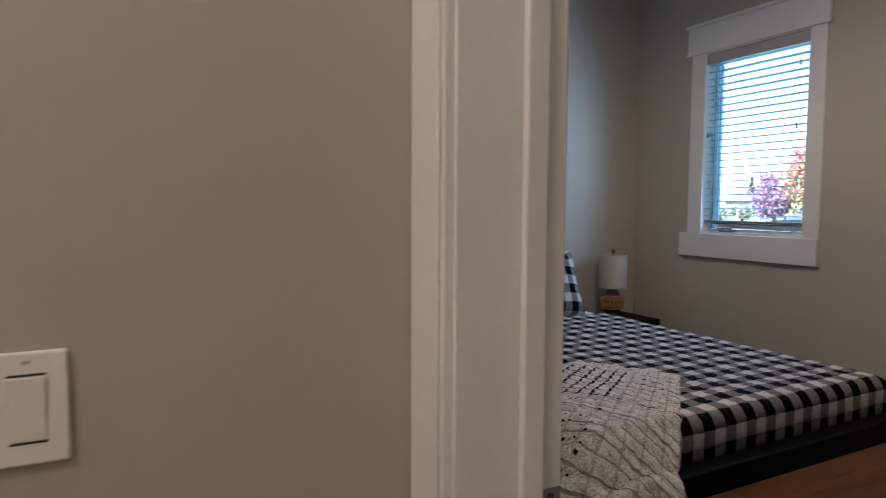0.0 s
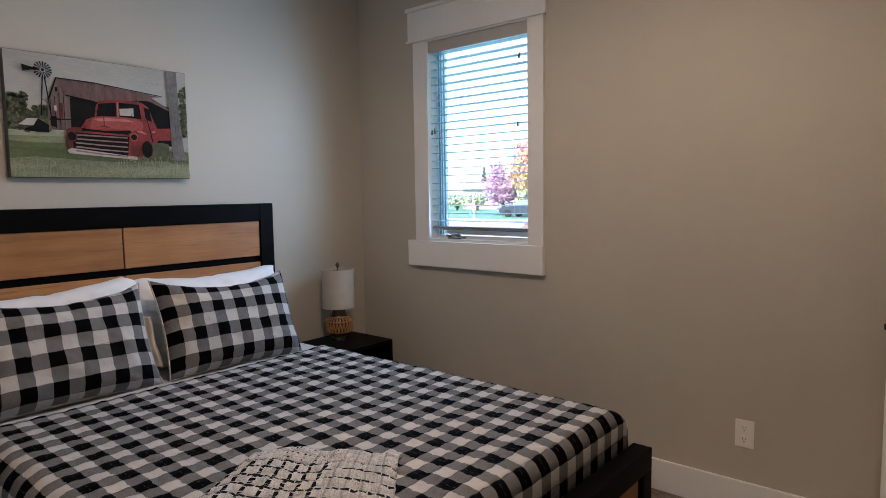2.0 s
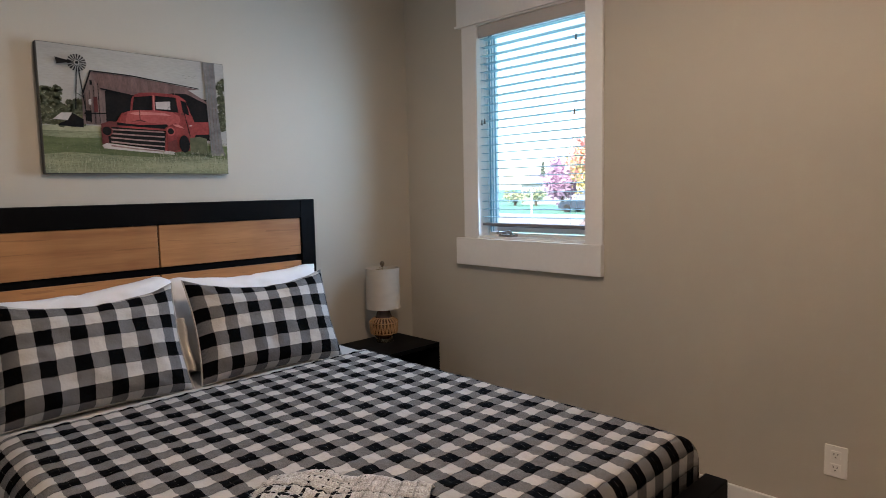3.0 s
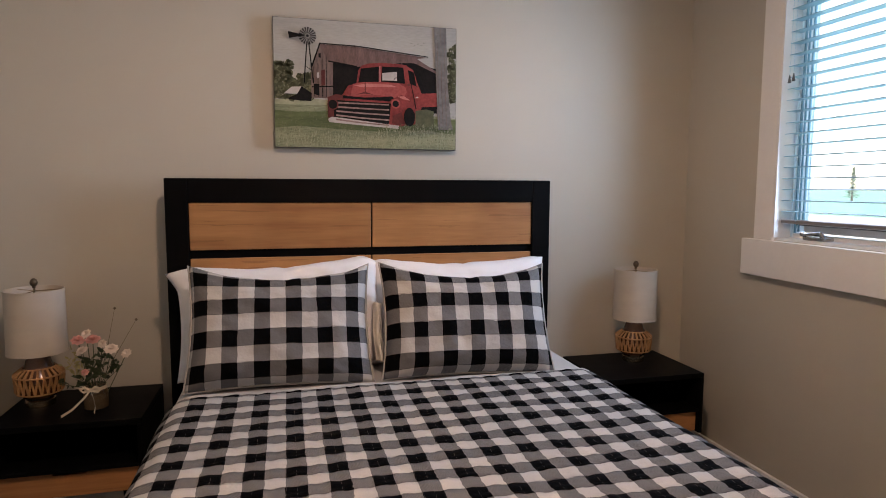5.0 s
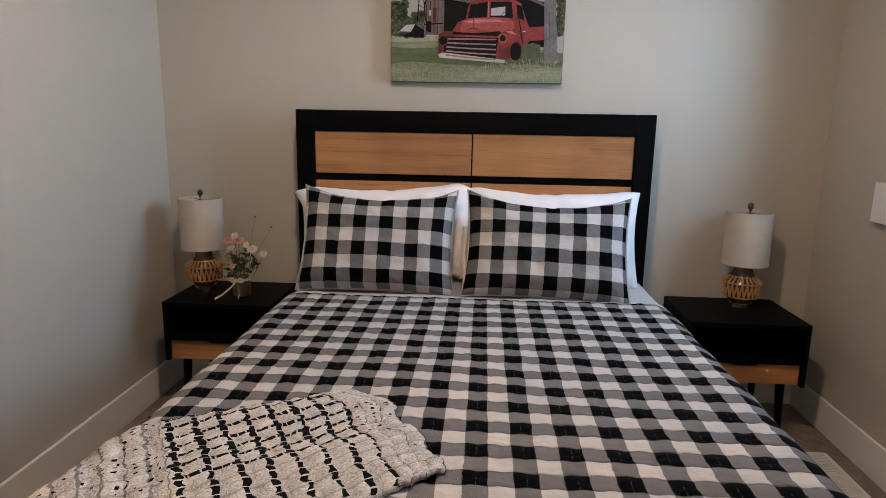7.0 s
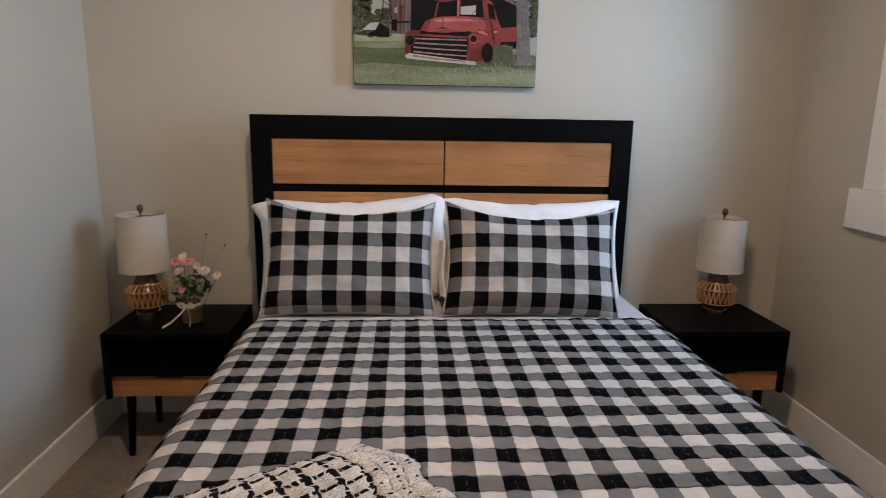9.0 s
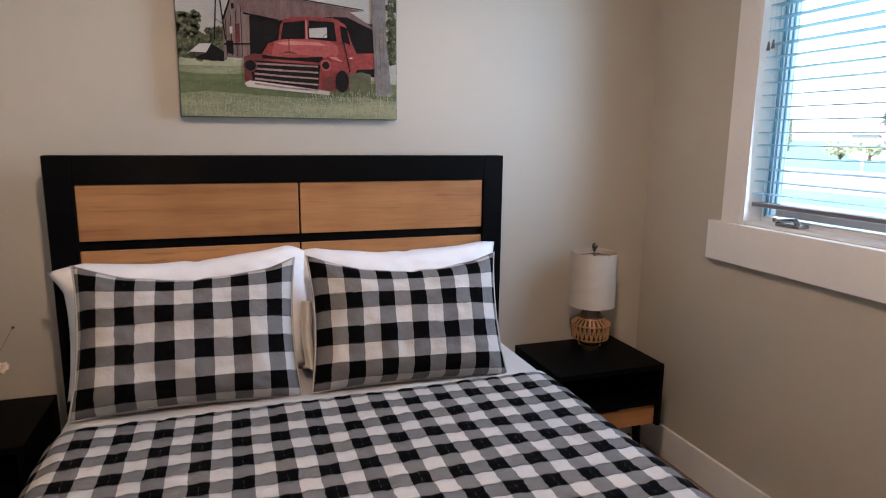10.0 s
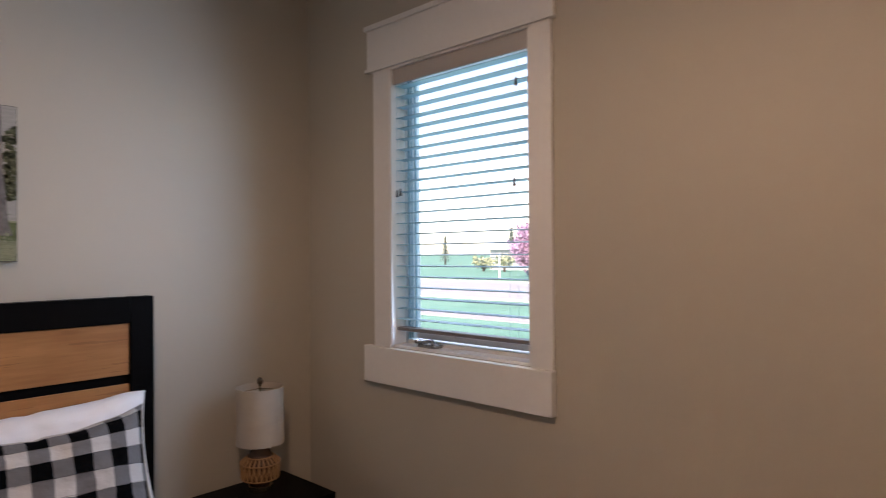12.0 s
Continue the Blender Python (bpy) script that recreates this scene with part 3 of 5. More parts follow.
# ---- fixed fittings ----
outlet = thing("power_outlet", "white duplex power outlet on the greige wall", "outlet", at=(EX, 1.212, 0.326))
part("cover_plate", one_box(-0.006, -0.0003, -0.039, 0.039, -0.0625, 0.0625, 0.0025, 3), PLATE, outlet)
for zz in (0.026, -0.026):
    face = part("receptacle", one_box(-0.0085, -0.0055, -0.0165, 0.0165, zz - 0.0165, zz + 0.0165, 0.0012), PLATE, outlet)
    for yy in (-0.0065, 0.0065):
        part("slot", one_box(-0.0092, -0.0087, yy - 0.0012, yy + 0.0012, zz + 0.000, zz + 0.009), SLOT, face)
    part("slot", one_box(-0.0092, -0.0087, -0.0025, 0.0025, zz - 0.011, zz - 0.006), SLOT, face)

switch = thing("light_switch", "white rocker light switch on the hallway wall", "light switch", at=(0.0705, HY, 1.099))
part("cover_plate", one_box(-0.036, 0.036, -0.0065, -0.0003, -0.058, 0.058, 0.003, 3), PLATE, switch)
rocker = part("rocker", one_box(-0.0165, 0.0165, -0.0085, -0.006, -0.033, 0.033, 0.0015), PLATE, switch)
rocker.matrix_basis = pose(0, 0, 0, 2.5, 0, 0)
for zz in (0.0345, -0.0345):
    part("gap", one_box(-0.0165, 0.0165, -0.0068, -0.0062, zz - 0.0012, zz + 0.0012), SLOT, switch)
part("screw", one_box(-0.004, 0.004, -0.0070, -0.0062, 0.046, 0.049), PIPING, switch)

vent = thing("floor_register", "white slotted floor register beside the baseboard", "floor vent", at=(3.547, 2.995, FZ))
part("vent_frame", one_box(-0.068, -0.050, -0.165, 0.165, 0.0005, 0.008, 0.002), TRIM, vent)
part("vent_frame", one_box(0.050, 0.068, -0.165, 0.165, 0.0005, 0.008, 0.002), TRIM, vent)
for a, b in ((-0.165, -0.15), (0.15, 0.165)):
    part("vent_frame", one_box(-0.050, 0.050, a, b, 0.0005, 0.008, 0.001), TRIM, vent)
# Near-black plate puts the duct's shade under the louvres.
part("vent_backing", one_box(-0.050, 0.050, -0.15, 0.15, 0.0004, 0.0016), SLOT, vent, "dark plate standing for the unlit duct")
for i in range(24):
    part("louvre", one_box(-0.050, 0.050, -0.146 + i * 0.0126, -0.1385 + i * 0.0126, 0.002, 0.0065), TRIM, vent)

leaf = thing("closet_door", "open white painted closet door with black lever", "door", at=(3.552, 0.70, 0))
part("door_leaf", one_box(-0.0175, 0.0175, -0.945, 0, FZ + 0.012, 2.04, 0.002), TRIM, leaf)
part("latch_plate", one_box(-0.013, 0.013, 0.0002, 0.0022, 0.865, 0.935, 0.0006), KNOB, leaf, "black latch plate")
part("latch_bolt", one_box(-0.007, 0.007, 0.002, 0.013, 0.889, 0.911, 0.003), KNOB, leaf, "black latch bolt")
bm = lathe([(0.0005, 0), (0.032, 0), (0.032, 0.006), (0.026, 0.010), (0.011, 0.012), (0.010, 0.040), (0.0005, 0.042)], 24)
rose = part("handle", bm, KNOB, leaf, "black lever handle", smooth=True)
rose.matrix_basis = pose(-0.0175, -0.062, 0.90, 0, -90, 0)
part("lever", one_box(-0.010, 0.010, -0.110, 0.008, 0.034, 0.046, 0.004, 3), KNOB, rose)

fixture = thing("ceiling_light", "round flush white ceiling light, switched on", "ceiling light", at=(1.98, 1.58, CZ))
part("lamp_base", lathe([(0.0005, -0.0005), (0.15, -0.0005), (0.155, -0.03), (0.0005, -0.03)], 32), BRONZE, fixture, smooth=True)
part("stem", rod(bmesh.new(), (0, 0, -0.03), (0, 0, -0.30), 0.009, seg=12), BRONZE, fixture, "dark bronze stem")
# Unseen drum, added to keep the bulb's light off the upper walls.
part("drum", lathe([(0.010, -0.30), (0.198, -0.30), (0.200, -0.302), (0.200, -0.465), (0.198, -0.465), (0.198, -0.303), (0.010, -0.303)], 48), LINEN, fixture, "unseen opaque drum added to dim the upper walls", smooth=True)
hall_fixture = thing("ceiling_light", "round flush white hallway ceiling light, switched on", "ceiling light", at=(-1.0, 0.0, CZ))
part("lamp_base", lathe([(0.0005, -0.0005), (0.13, -0.0005), (0.135, -0.03), (0.0005, -0.03)], 32), BRONZE, hall_fixture, smooth=True)

# ---- bed ----
BX0, BX1, BC = 1.235, 2.875, 2.055
bed = thing("bed", "queen bed frame in black stained wood with maple panels", "bed")
HF = 3.50
hb = part("headboard", one_box(BX0, BX0 + 0.085, HF, HF + 0.055, FZ, 1.372, 0.003), BLACK, bed, "black headboard frame with maple panels")
part("stile", one_box(BX1 - 0.085, BX1, HF, HF + 0.055, FZ, 1.372, 0.003), BLACK, hb)
part("top_rail", one_box(BX0 + 0.0852, BX1 - 0.0852, HF, HF + 0.055, 1.275, 1.372, 0.003), BLACK, hb)
part("backing", one_box(BX0 + 0.086, BX1 - 0.086, HF + 0.022, HF + 0.05, 0.30, 1.274), BLACK, hb)
for za, zb in ((1.082, 1.274), (0.862, 1.048), (0.64, 0.83)):
    for xa, xb in ((BX0 + 0.087, BC - 0.003), (BC + 0.003, BX1 - 0.087)):
        part("panel", one_box(xa, xb, HF + 0.008, HF + 0.0215, za, zb, 0.003, 3), MAPLE, hb, "pale maple panel")
fb = part("footboard", one_box(BX0, BX1 + 0.01, 1.308, 1.378, 0.432, 0.512, 0.004), BLACK, bed, "black footboard rail with maple panel")
for xa, xb in ((BX0, BX0 + 0.075), (BX1 - 0.065, BX1 + 0.01)):
    part("foot_post", one_box(xa, xb, 1.308, 1.378, 0.15, 0.4315, 0.004), BLACK, fb)
part("foot_panel", one_box(BX0 + 0.076, BX1 - 0.066, 1.325, 1.36, 0.16, 0.431, 0.003), MAPLE, fb, "pale maple panel")
for xa in (BX0 + 0.01, BX1 - 0.055):
    bm = bmesh.new()
    rod(bm, (xa + 0.022, 1.345, 0.151), (xa + 0.022, 1.35, FZ), 0.030, 0.020, 16)
    part("leg", bm, BLACK, bed, smooth=True)
for xa, xb in ((BX0 + 0.005, BX0 + 0.035), (BX1 - 0.035, BX1 - 0.005)):
    part("side_rail", one_box(xa, xb, 1.379, HF - 0.0005, 0.17, 0.36, 0.004), BLACK, bed)

# mattress under a fitted sheet
MT, MX0, MX1, MY0, MY1 = 0.632, 1.308, 2.866, 1.405, 3.488


def rounded_slab(x0, x1, y0, y1, z0, z1, r, seg=5):
    bm = one_box(x0, x1, y0, y1, z0, z1)
    bmesh.ops.bevel(bm, geom=list(bm.edges), offset=r, segments=seg, profile=0.5, affect="EDGES")
    return bm


tagged(link("mattress", rounded_slab(MX0 + 0.003, MX1 - 0.003, MY0 + 0.012, MY1, 0.33, MT - 0.008, 0.058), GREYSHEET, True), "thick mattress in a pale grey fitted sheet", "mattress")


# quilted cover: flat top, rolled edges, hanging sides with slow folds
def edge_profile(s, flat, r=0.085):
    """Arc length s from the middle of the bed: how far out, how far down."""
    if s <= flat - r:
        return s, 0.0
    a = (s - flat + r) / r
    if a <= math.pi / 2:
        return flat - r + r * math.sin(a), r * (1 - math.cos(a))
    return flat, r + (a - math.pi / 2) * r


def cover_place(u, v):
    drop_side, drop_foot, r = 0.30, 0.23, 0.085
    half, cx = (MX1 - MX0) / 2 + 0.004, (MX0 + MX1) / 2
    length = 2.995 - MY0

    reach_x = half + 0.571 * r - r + drop_side
    s = (2 * u - 1) * reach_x
    ox, dx = edge_profile(abs(s), half)
    reach_y = length + 0.571 * r - r + drop_foot
    oy, dy = edge_profile(v * reach_y, length, 0.05)
    x, y = cx + math.copysign(ox, s), 2.995 - oy
    d = (dx ** 3 + dy ** 3) ** (1 / 3) if dx and dy else dx + dy
    hang = min(1.0, dx / 0.2)
    x += math.copysign(hang * (0.012 + 0.016 * math.sin(y * 9.0 + 0.6) + 0.006 * math.sin(y * 23.0)), s)
    hump = 0.006 * noise.noise(Vector((x * 2.3, y * 2.3, 0.4))) + 0.003 * noise.noise(Vector((x * 9, y * 9, 1.7)))
    pucker = -0.0030 * (0.5 + 0.5 * math.cos(v * reach_y * 2 * math.pi / 0.053 + 0.8 * math.sin(s * 31))) ** 5 + 0.0014 * math.sin(s * 2 * math.pi / 0.053 + 2 * math.sin(v * 40))
    return (x, y, MT + 0.004 + hump + pucker - d)


COVER_W, COVER_L = (MX1 - MX0) + 0.008 - 0.073 + 0.6, 2.995 - MY0 - 0.0365 + 0.23
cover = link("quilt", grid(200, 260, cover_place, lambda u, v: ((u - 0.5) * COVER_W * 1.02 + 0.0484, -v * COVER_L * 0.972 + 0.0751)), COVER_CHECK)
tagged(cover, "black, grey and white buffalo check quilt spread over the bed", "quilt")
thick = cover.modifiers.new("thick", "SOLIDIFY")
thick.thickness, thick.offset = 0.007, 1.0

# white hem along the quilt's head edge
def hem_place(u, v):
    half, cx = (MX1 - MX0) / 2 + 0.006, (MX0 + MX1) / 2
    s = (2 * u - 1) * (half + 0.12)
    out, down = edge_profile(abs(s), half)
    return (cx + math.copysign(out, s), 2.996 + 0.020 * v + 0.006 * math.sin(u * 21), MT + 0.004 + 0.007 * math.sin(math.pi * v) + 0.004 * noise.noise(Vector((u * 14, 0.5, v))) - down)


bm = grid(140, 6, hem_place)
hem = part("hem", bm, PIPING, cover, "cream bound edge of the quilt")


# ---- pillows ----
def pillow_place(w, h, t, sag, seed, sharp, side, droop=(0.0, 0.0), ear=0.0):
    def place(u, v):
        a, b = 2 * u - 1, 2 * v - 1
        pinch = 1 - sharp * (1 - b * b) * a * a
        x = w / 2 * a * (1 - sharp * 0.9 * (1 - b * b) * abs(a) ** 3)
        z = h / 2 * b * (1 - sharp * 1.1 * (1 - a * a) * abs(b) ** 3)
        if b > 0:
            z -= sag * (1 - a * a) * b * b
            z -= (droop[0] if a < 0 else droop[1]) * max(0.0, (abs(a) - 0.80) / 0.20) ** 1.5 * b * b
            x -= ear * max(0.0, (-a - 0.86) / 0.14) * max(0.0, (b - 0.6) / 0.4)
            z -= 0.006 * math.exp(-((a - 0.05) / 0.06) ** 2) * b ** 4 + 0.006 * noise.noise(Vector((a * 3.1 + seed, 5.0, 0.3))) * b * b
        body = max(0.0, (1 - a ** 4)) ** 0.55 * max(0.0, (1 - b ** 4)) ** 0.55
        y = t / 2 * body * pinch
        y += 0.016 * noise.noise(Vector((a * 2.2 + seed, b * 2.0, 3.1))) * body + 0.007 * noise.noise(Vector((a * 7 + seed, b * 7, 1.1))) * body
        y += 0.006 * math.sin(math.atan2(1 - abs(b), 1 - abs(a)) * 14 + seed) * body * max(0.0, 1 - math.hypot(1 - abs(a), 1 - abs(b)) / 0.7)
        return (x, -side * y, z)
    return place


def pillow(name, label, material, w, h, t, sag, seed, m, sharp=0.05, group="", flange=0.0, edge=None, droop=(0.0, 0.0), shift=0.0, ear=0.0):
    holder = thing(name, label, "pillow", group)
    holder.matrix_world = m
    bm = grid(60, 44, pillow_place(w, h, t, sag, seed, sharp, 1, droop, ear), lambda u, v: (u * w + 0.040 + shift, v * h * 0.95 + 0.029))
    grid(60, 44, pillow_place(w, h, t, sag, seed, sharp, -1, droop, ear), lambda u, v: (u * w + 0.040 + shift, v * h * 0.95 + 0.029), bm)
    bmesh.ops.remove_doubles(bm, verts=bm.verts, dist=0.0004)
    part("pillow_body", bm, material, holder)
    if edge:
        shape = pillow_place(w, h, t, sag, seed, sharp, 1, droop)
        loop = [shape(i / 40, 0) for i in range(40)] + [shape(1, i / 30) for i in range(30)] + [shape(1 - i / 40, 1) for i in range(40)] + [shape(0, 1 - i / 30) for i in range(30)]
        n, bm = len(loop), bmesh.new()
        c = Vector((0, 0, 0))
        rings = []
        for p in loop:
            p = Vector(p)
            out = (p - c).normalized()
            rings.append([bm.verts.new(p + out * (flange * 0.5) + out * (flange * math.cos(k * math.pi / 3)) + Vector((0, 0.0045 * math.sin(k * math.pi / 3), 0))) for k in range(6)])
        for i in range(n):
            for k in range(6):
                f = bm.faces.new((rings[i][k], rings[i][(k + 1) % 6], rings[(i + 1) % n][(k + 1) % 6], rings[(i + 1) % n][k]))
                f.smooth = True
        part("piping", bm, edge, holder, "cream corded edge")
    return holder


first_pillow = pillow("sleeping_pillow", "plump white cotton pillow against the headboard", SHEET, 0.805, 0.45, 0.18, 0.020, 1.3, pose(1.681, 3.365, 0.834, -15, -2.6, 0), 0.06, "white pillows", droop=(0.030, 0.045), ear=0.03)
pillow("sleeping_pillow", "plump white cotton pillow against the headboard", SHEET, 0.785, 0.445, 0.18, 0.018, 5.1, pose(2.415, 3.365, 0.832, -15, 0.3, 0), 0.06, "white pillows", droop=(0.02, 0.012))
pillow("pillow_sham", "buffalo check pillow sham with cream piping, leaning back", SHAM_CHECK, 0.655, 0.455, 0.18, 0.045, 2.2, pose(1.676, 3.165, 0.835, -24, 1.0, 1.0), 0.065, "check shams", 0.0042, PIPING)
pillow("pillow_sham", "buffalo check pillow sham with cream piping, leaning back", SHAM_CHECK, 0.680, 0.450, 0.18, 0.048, 8.4, pose(2.381, 3.155, 0.828, -24, 1.5, -1.0), 0.065, "check shams", 0.0042, PIPING, shift=0.015)


# the crumpled open end of a pillowcase, showing between the shams
def case_end(u, v):
    return (2.024 + 0.034 * u + 0.004 * math.sin(v * 7 + 1.2), 3.190 - 0.020 * math.sin(math.pi * u) + 0.004 * math.sin(v * 11 + 3 * u) + 0.006 * math.sin(u * 9) + 0.10 * v, 0.668 + 0.21 * v + 0.006 * math.sin(u * 5 + v * 6))


CASE = surface("cream_pillowcase", (0.70, 0.65, 0.56), (0.78, 0.74, 0.67), 0.85, coarse=14, fine=420, bump=0.25, depth=0.0006)
case = part("pillowcase_end", grid(16, 40, case_end), CASE, first_pillow, "crumpled cream pillowcase end")
case.matrix_parent_inverse = first_pillow.matrix_world.inverted()
fold = case.modifiers.new("thick", "SOLIDIFY")
fold.thickness = 0.004


# ---- throw ----
T_A, T_B, T_DIR, T_LEN = Vector((1.838, 2.100)), Vector((2.060, 1.738)), Vector((-0.835, -0.55)), 1.0


def throw_place(u, v):
    along = u * T_LEN
    blunt = (0.05 * max(0.0, 1 - v / 0.22) ** 2 + 0.03 * max(0.0, (v - 0.9) / 0.1) ** 2 + 0.012 * math.sin(v * 17)) * max(0.0, 1 - u / 0.3)
    p = T_A.lerp(T_B, v) + T_DIR * (along + blunt) + (T_B - T_A) * (0.5 * u * (v - 0.35))
    x, y = p
    half, cx = (MX1 - MX0) / 2 + 0.006, (MX0 + MX1) / 2
    out, down = edge_profile(cx - x, half, 0.09)
    x = cx - out
    over_y = max(0.0, 1.288 - y)
    z = MT + 0.012
    if y < MY0 + 0.02:
        z -= (z - 0.534) * min(1.0, (MY0 + 0.02 - y) / 0.12)
    fold = 0.016 * math.sin(v * 13.0 + 1.0) + 0.010 * math.sin(v * 29.0 + u * 5)
    x -= min(1.0, down / 0.10) * (0.042 + 0.055 * min(1.0, max(0.0, (1.46 - y) / 0.07)) + 0.4 * fold)
    roll = min(1.0, over_y / 0.03)
    y = max(y, 1.288) - roll * (0.034 + fold)
    z -= max(down, over_y * 0.98)
    over = max(over_y, down - 0.05)
    edge = min(1.0, 6 * u, 9 * v, 9 * (1 - v))
    z += edge * (0.012 + 0.009 * noise.noise(Vector((x * 6, y * 6, 2.0))) + 0.006 * math.sin(v * 9 + u * 6) * (1 if over <= 0 else 0.2))
    rib = (0.0022 * math.sin(along * 2 * math.pi / 0.053) if along > 0.10 else 0.0055 * abs(math.sin((along + 0.002) * math.pi / 0.038)) - 0.002) + 0.0008 * math.sin(v * 0.44 * 2 * math.pi / 0.040) + 0.0016 * noise.noise(Vector((x * 55, y * 55, z * 55)))
    ragged = 0.006 * noise.noise(Vector((v * 30, u * 60, 7.0)))
    return (x + ragged, y + ragged, max(z + rib, 0.12))


throw = link("throw_blanket", grid(230, 110, throw_place, lambda u, v: (u * T_LEN, v * 0.44)), THROW)
tagged(throw, "cream woven throw with black looped grid, draped over the bed corner", "throw blanket")
thick = throw.modifiers.new("thick", "SOLIDIFY")
thick.thickness, thick.offset = 0.012, 1.0


# ---- nightstands ----
def nightstand(x0, x1):
    y0, y1, top = 3.212, 3.618, 0.51
    cx = (x0 + x1) / 2
    ob = thing("nightstand", "black nightstand with an open shelf and maple drawer front", "nightstand", "nightstands beside the bed", at=(cx, (y0 + y1) / 2, 0))
    h, d = (x1 - x0) / 2, (y1 - y0) / 2
    part("top", one_box(-h, h, -d, d, top - 0.022, top, 0.002), BLACK, ob)
    for a, b in ((-h, -h + 0.018), (h - 0.018, h)):
        part("side", one_box(a, b, -d, d, 0.232, top - 0.0225, 0.0015), BLACK, ob)
    part("back", one_box(-h + 0.0185, h - 0.0185, d - 0.012, d, 0.24, top - 0.0225), BLACK, ob)
    part("base", one_box(-h + 0.0185, h - 0.0185, -d + 0.0365, d - 0.0125, 0.232, 0.246), BLACK, ob)
    part("shelf", one_box(-h + 0.019, h - 0.019, -d + 0.003, d - 0.0125, 0.330, 0.344, 0.0015), BLACK, ob, "open black shelf")
    f = bmesh.new()
    w = h - 0.020
    prism(f, [(-w, 0.236), (w, 0.236), (w, 0.328), (0.062, 0.328), (0.050, 0.315), (-0.050, 0.315), (-0.062, 0.328), (-w, 0.328)], -d + 0.022, -d + 0.036)
    part("drawer_front", f, MAPLE, ob, "maple drawer front with a notched grip")
    for sx in (-1, 1):
        for sy in (-1, 1):
            bm = bmesh.new()
            rod(bm, (sx * (h - 0.07), sy * (d - 0.07), 0.2318), (sx * (h - 0.060), sy * (d - 0.055), FZ), 0.020, 0.012, 14)
            part("leg", bm, BLACK, ob, smooth=True)
    return ob


nightstand(0.684, 1.182)
nightstand(3.012, 3.516)


# ---- lamps ----
def table_lamp(x, y, turn):
    ob = thing("table_lamp", "table lamp with linen drum shade and rattan-wrapped base", "table lamp", "bedside lamps", at=(x, y, 0.51))
    part("foot", capped(lathe([(0.047, 0.0), (0.050, 0.002), (0.050, 0.024), (0.047, 0.027), (0.030, 0.028)], 40)), BRASS, ob, "brushed brass foot", smooth=True)
    part("body", capped(lathe([(0.040, 0.027), (0.046, 0.030), (0.058, 0.040), (0.068, 0.054), (0.073, 0.078), (0.075, 0.104), (0.070, 0.120), (0.055, 0.140), (0.046, 0.158), (0.038, 0.185), (0.034, 0.215)], 40)), AMBER, ob, "smoky amber ceramic body", smooth=True)
    cage = part("rattan_cage", lathe([(0.083 + 0.0034 * math.cos(k * math.pi / 4), 0.120 + 0.0034 * math.sin(k * math.pi / 4)) for k in range(9)], 40), RATTAN, ob, "honey rattan cage", smooth=True)
    for r, z in ((0.077, 0.055), (0.055, 0.147)):
        part("hoop", lathe([(r + 0.003 * math.cos(k * math.pi / 4), z + 0.003 * math.sin(k * math.pi / 4)) for k in range(9)], 40), RATTAN, cage, smooth=True)
    n = 24
    for i in range(n):
        a, b = 2 * math.pi * i / n, 2 * math.pi * (i + 0.5) / n
        for p, q in ((a, b), (b, a + 2 * math.pi / n)):
            hi = (0.082 * math.cos(p), 0.082 * math.sin(p), 0.118) if p == a else (0.078 * math.cos(p), 0.078 * math.sin(p), 0.057)
            lo = (0.078 * math.cos(q), 0.078 * math.sin(q), 0.057) if p == a else (0.082 * math.cos(q), 0.082 * math.sin(q), 0.118)
            part("stick", rod(bmesh.new(), hi, lo, 0.0040, seg=6), RATTAN, cage)
        part("spoke", rod(bmesh.new(), (0.083 * math.cos(a), 0.083 * math.sin(a), 0.122), (0.055 * math.cos(a), 0.055 * math.sin(a), 0.147), 0.0052, 0.0035, 6), RATTAN, cage)
    shade = part("shade", lathe([(0.100, 0.204), (0.0985, 0.444), (0.0965, 0.444), (0.098, 0.204), (0.100, 0.204)], 56), LINEN, ob, "off-white linen drum shade", smooth=True)
    for r, z in ((0.1005, 0.207), (0.099, 0.441)):
        part("shade_trim", lathe([(r, z - 0.003), (r + 0.0012, z - 0.003), (r + 0.0012, z + 0.003), (r, z + 0.003), (r, z - 0.003)], 56), LINEN, shade)
    bm = rod(bmesh.new(), (0, 0, 0.21), (0, 0, 0.452), 0.004, seg=10)
    for k in range(3):
        a = turn + k * 2 * math.pi / 3
        rod(bm, (0, 0, 0.437), (0.097 * math.cos(a), 0.097 * math.sin(a), 0.437), 0.0016, seg=6)
    part("spider", bm, BRASS, ob)
    part("finial", capped(lathe([(0.006, 0.448), (0.006, 0.454), (0.012, 0.460), (0.0135, 0.470), (0.010, 0.480), (0.003, 0.485)], 20)), BRONZE, ob, "dark bronze finial", smooth=True)
    return ob


lamp_left = table_lamp(0.779, 3.455, 0.4)
copy_thing(lamp_left, pose(3.316, 3.480, 0.51, 0, 0, 40))

# ---- vase of flowers ----
GREEN = surface("dark_leaf", (0.018, 0.035, 0.014), (0.055, 0.08, 0.032), 0.55, coarse=30)
SAGE = surface("sage_leaf", (0.32, 0.28, 0.11), (0.46, 0.42, 0.20), 0.6, coarse=30)
PINK = surface("pink_petal", (0.62, 0.22, 0.20), (0.80, 0.48, 0.42), 0.6, coarse=40)
CREAM = surface("cream_petal", (0.72, 0.60, 0.50), (0.82, 0.74, 0.66), 0.6, coarse=40)
TWIG = surface("brown_twig", (0.08, 0.06, 0.035), (0.14, 0.10, 0.06), 0.7)
vx, vy, vz = 0.995, 3.365, 0.51
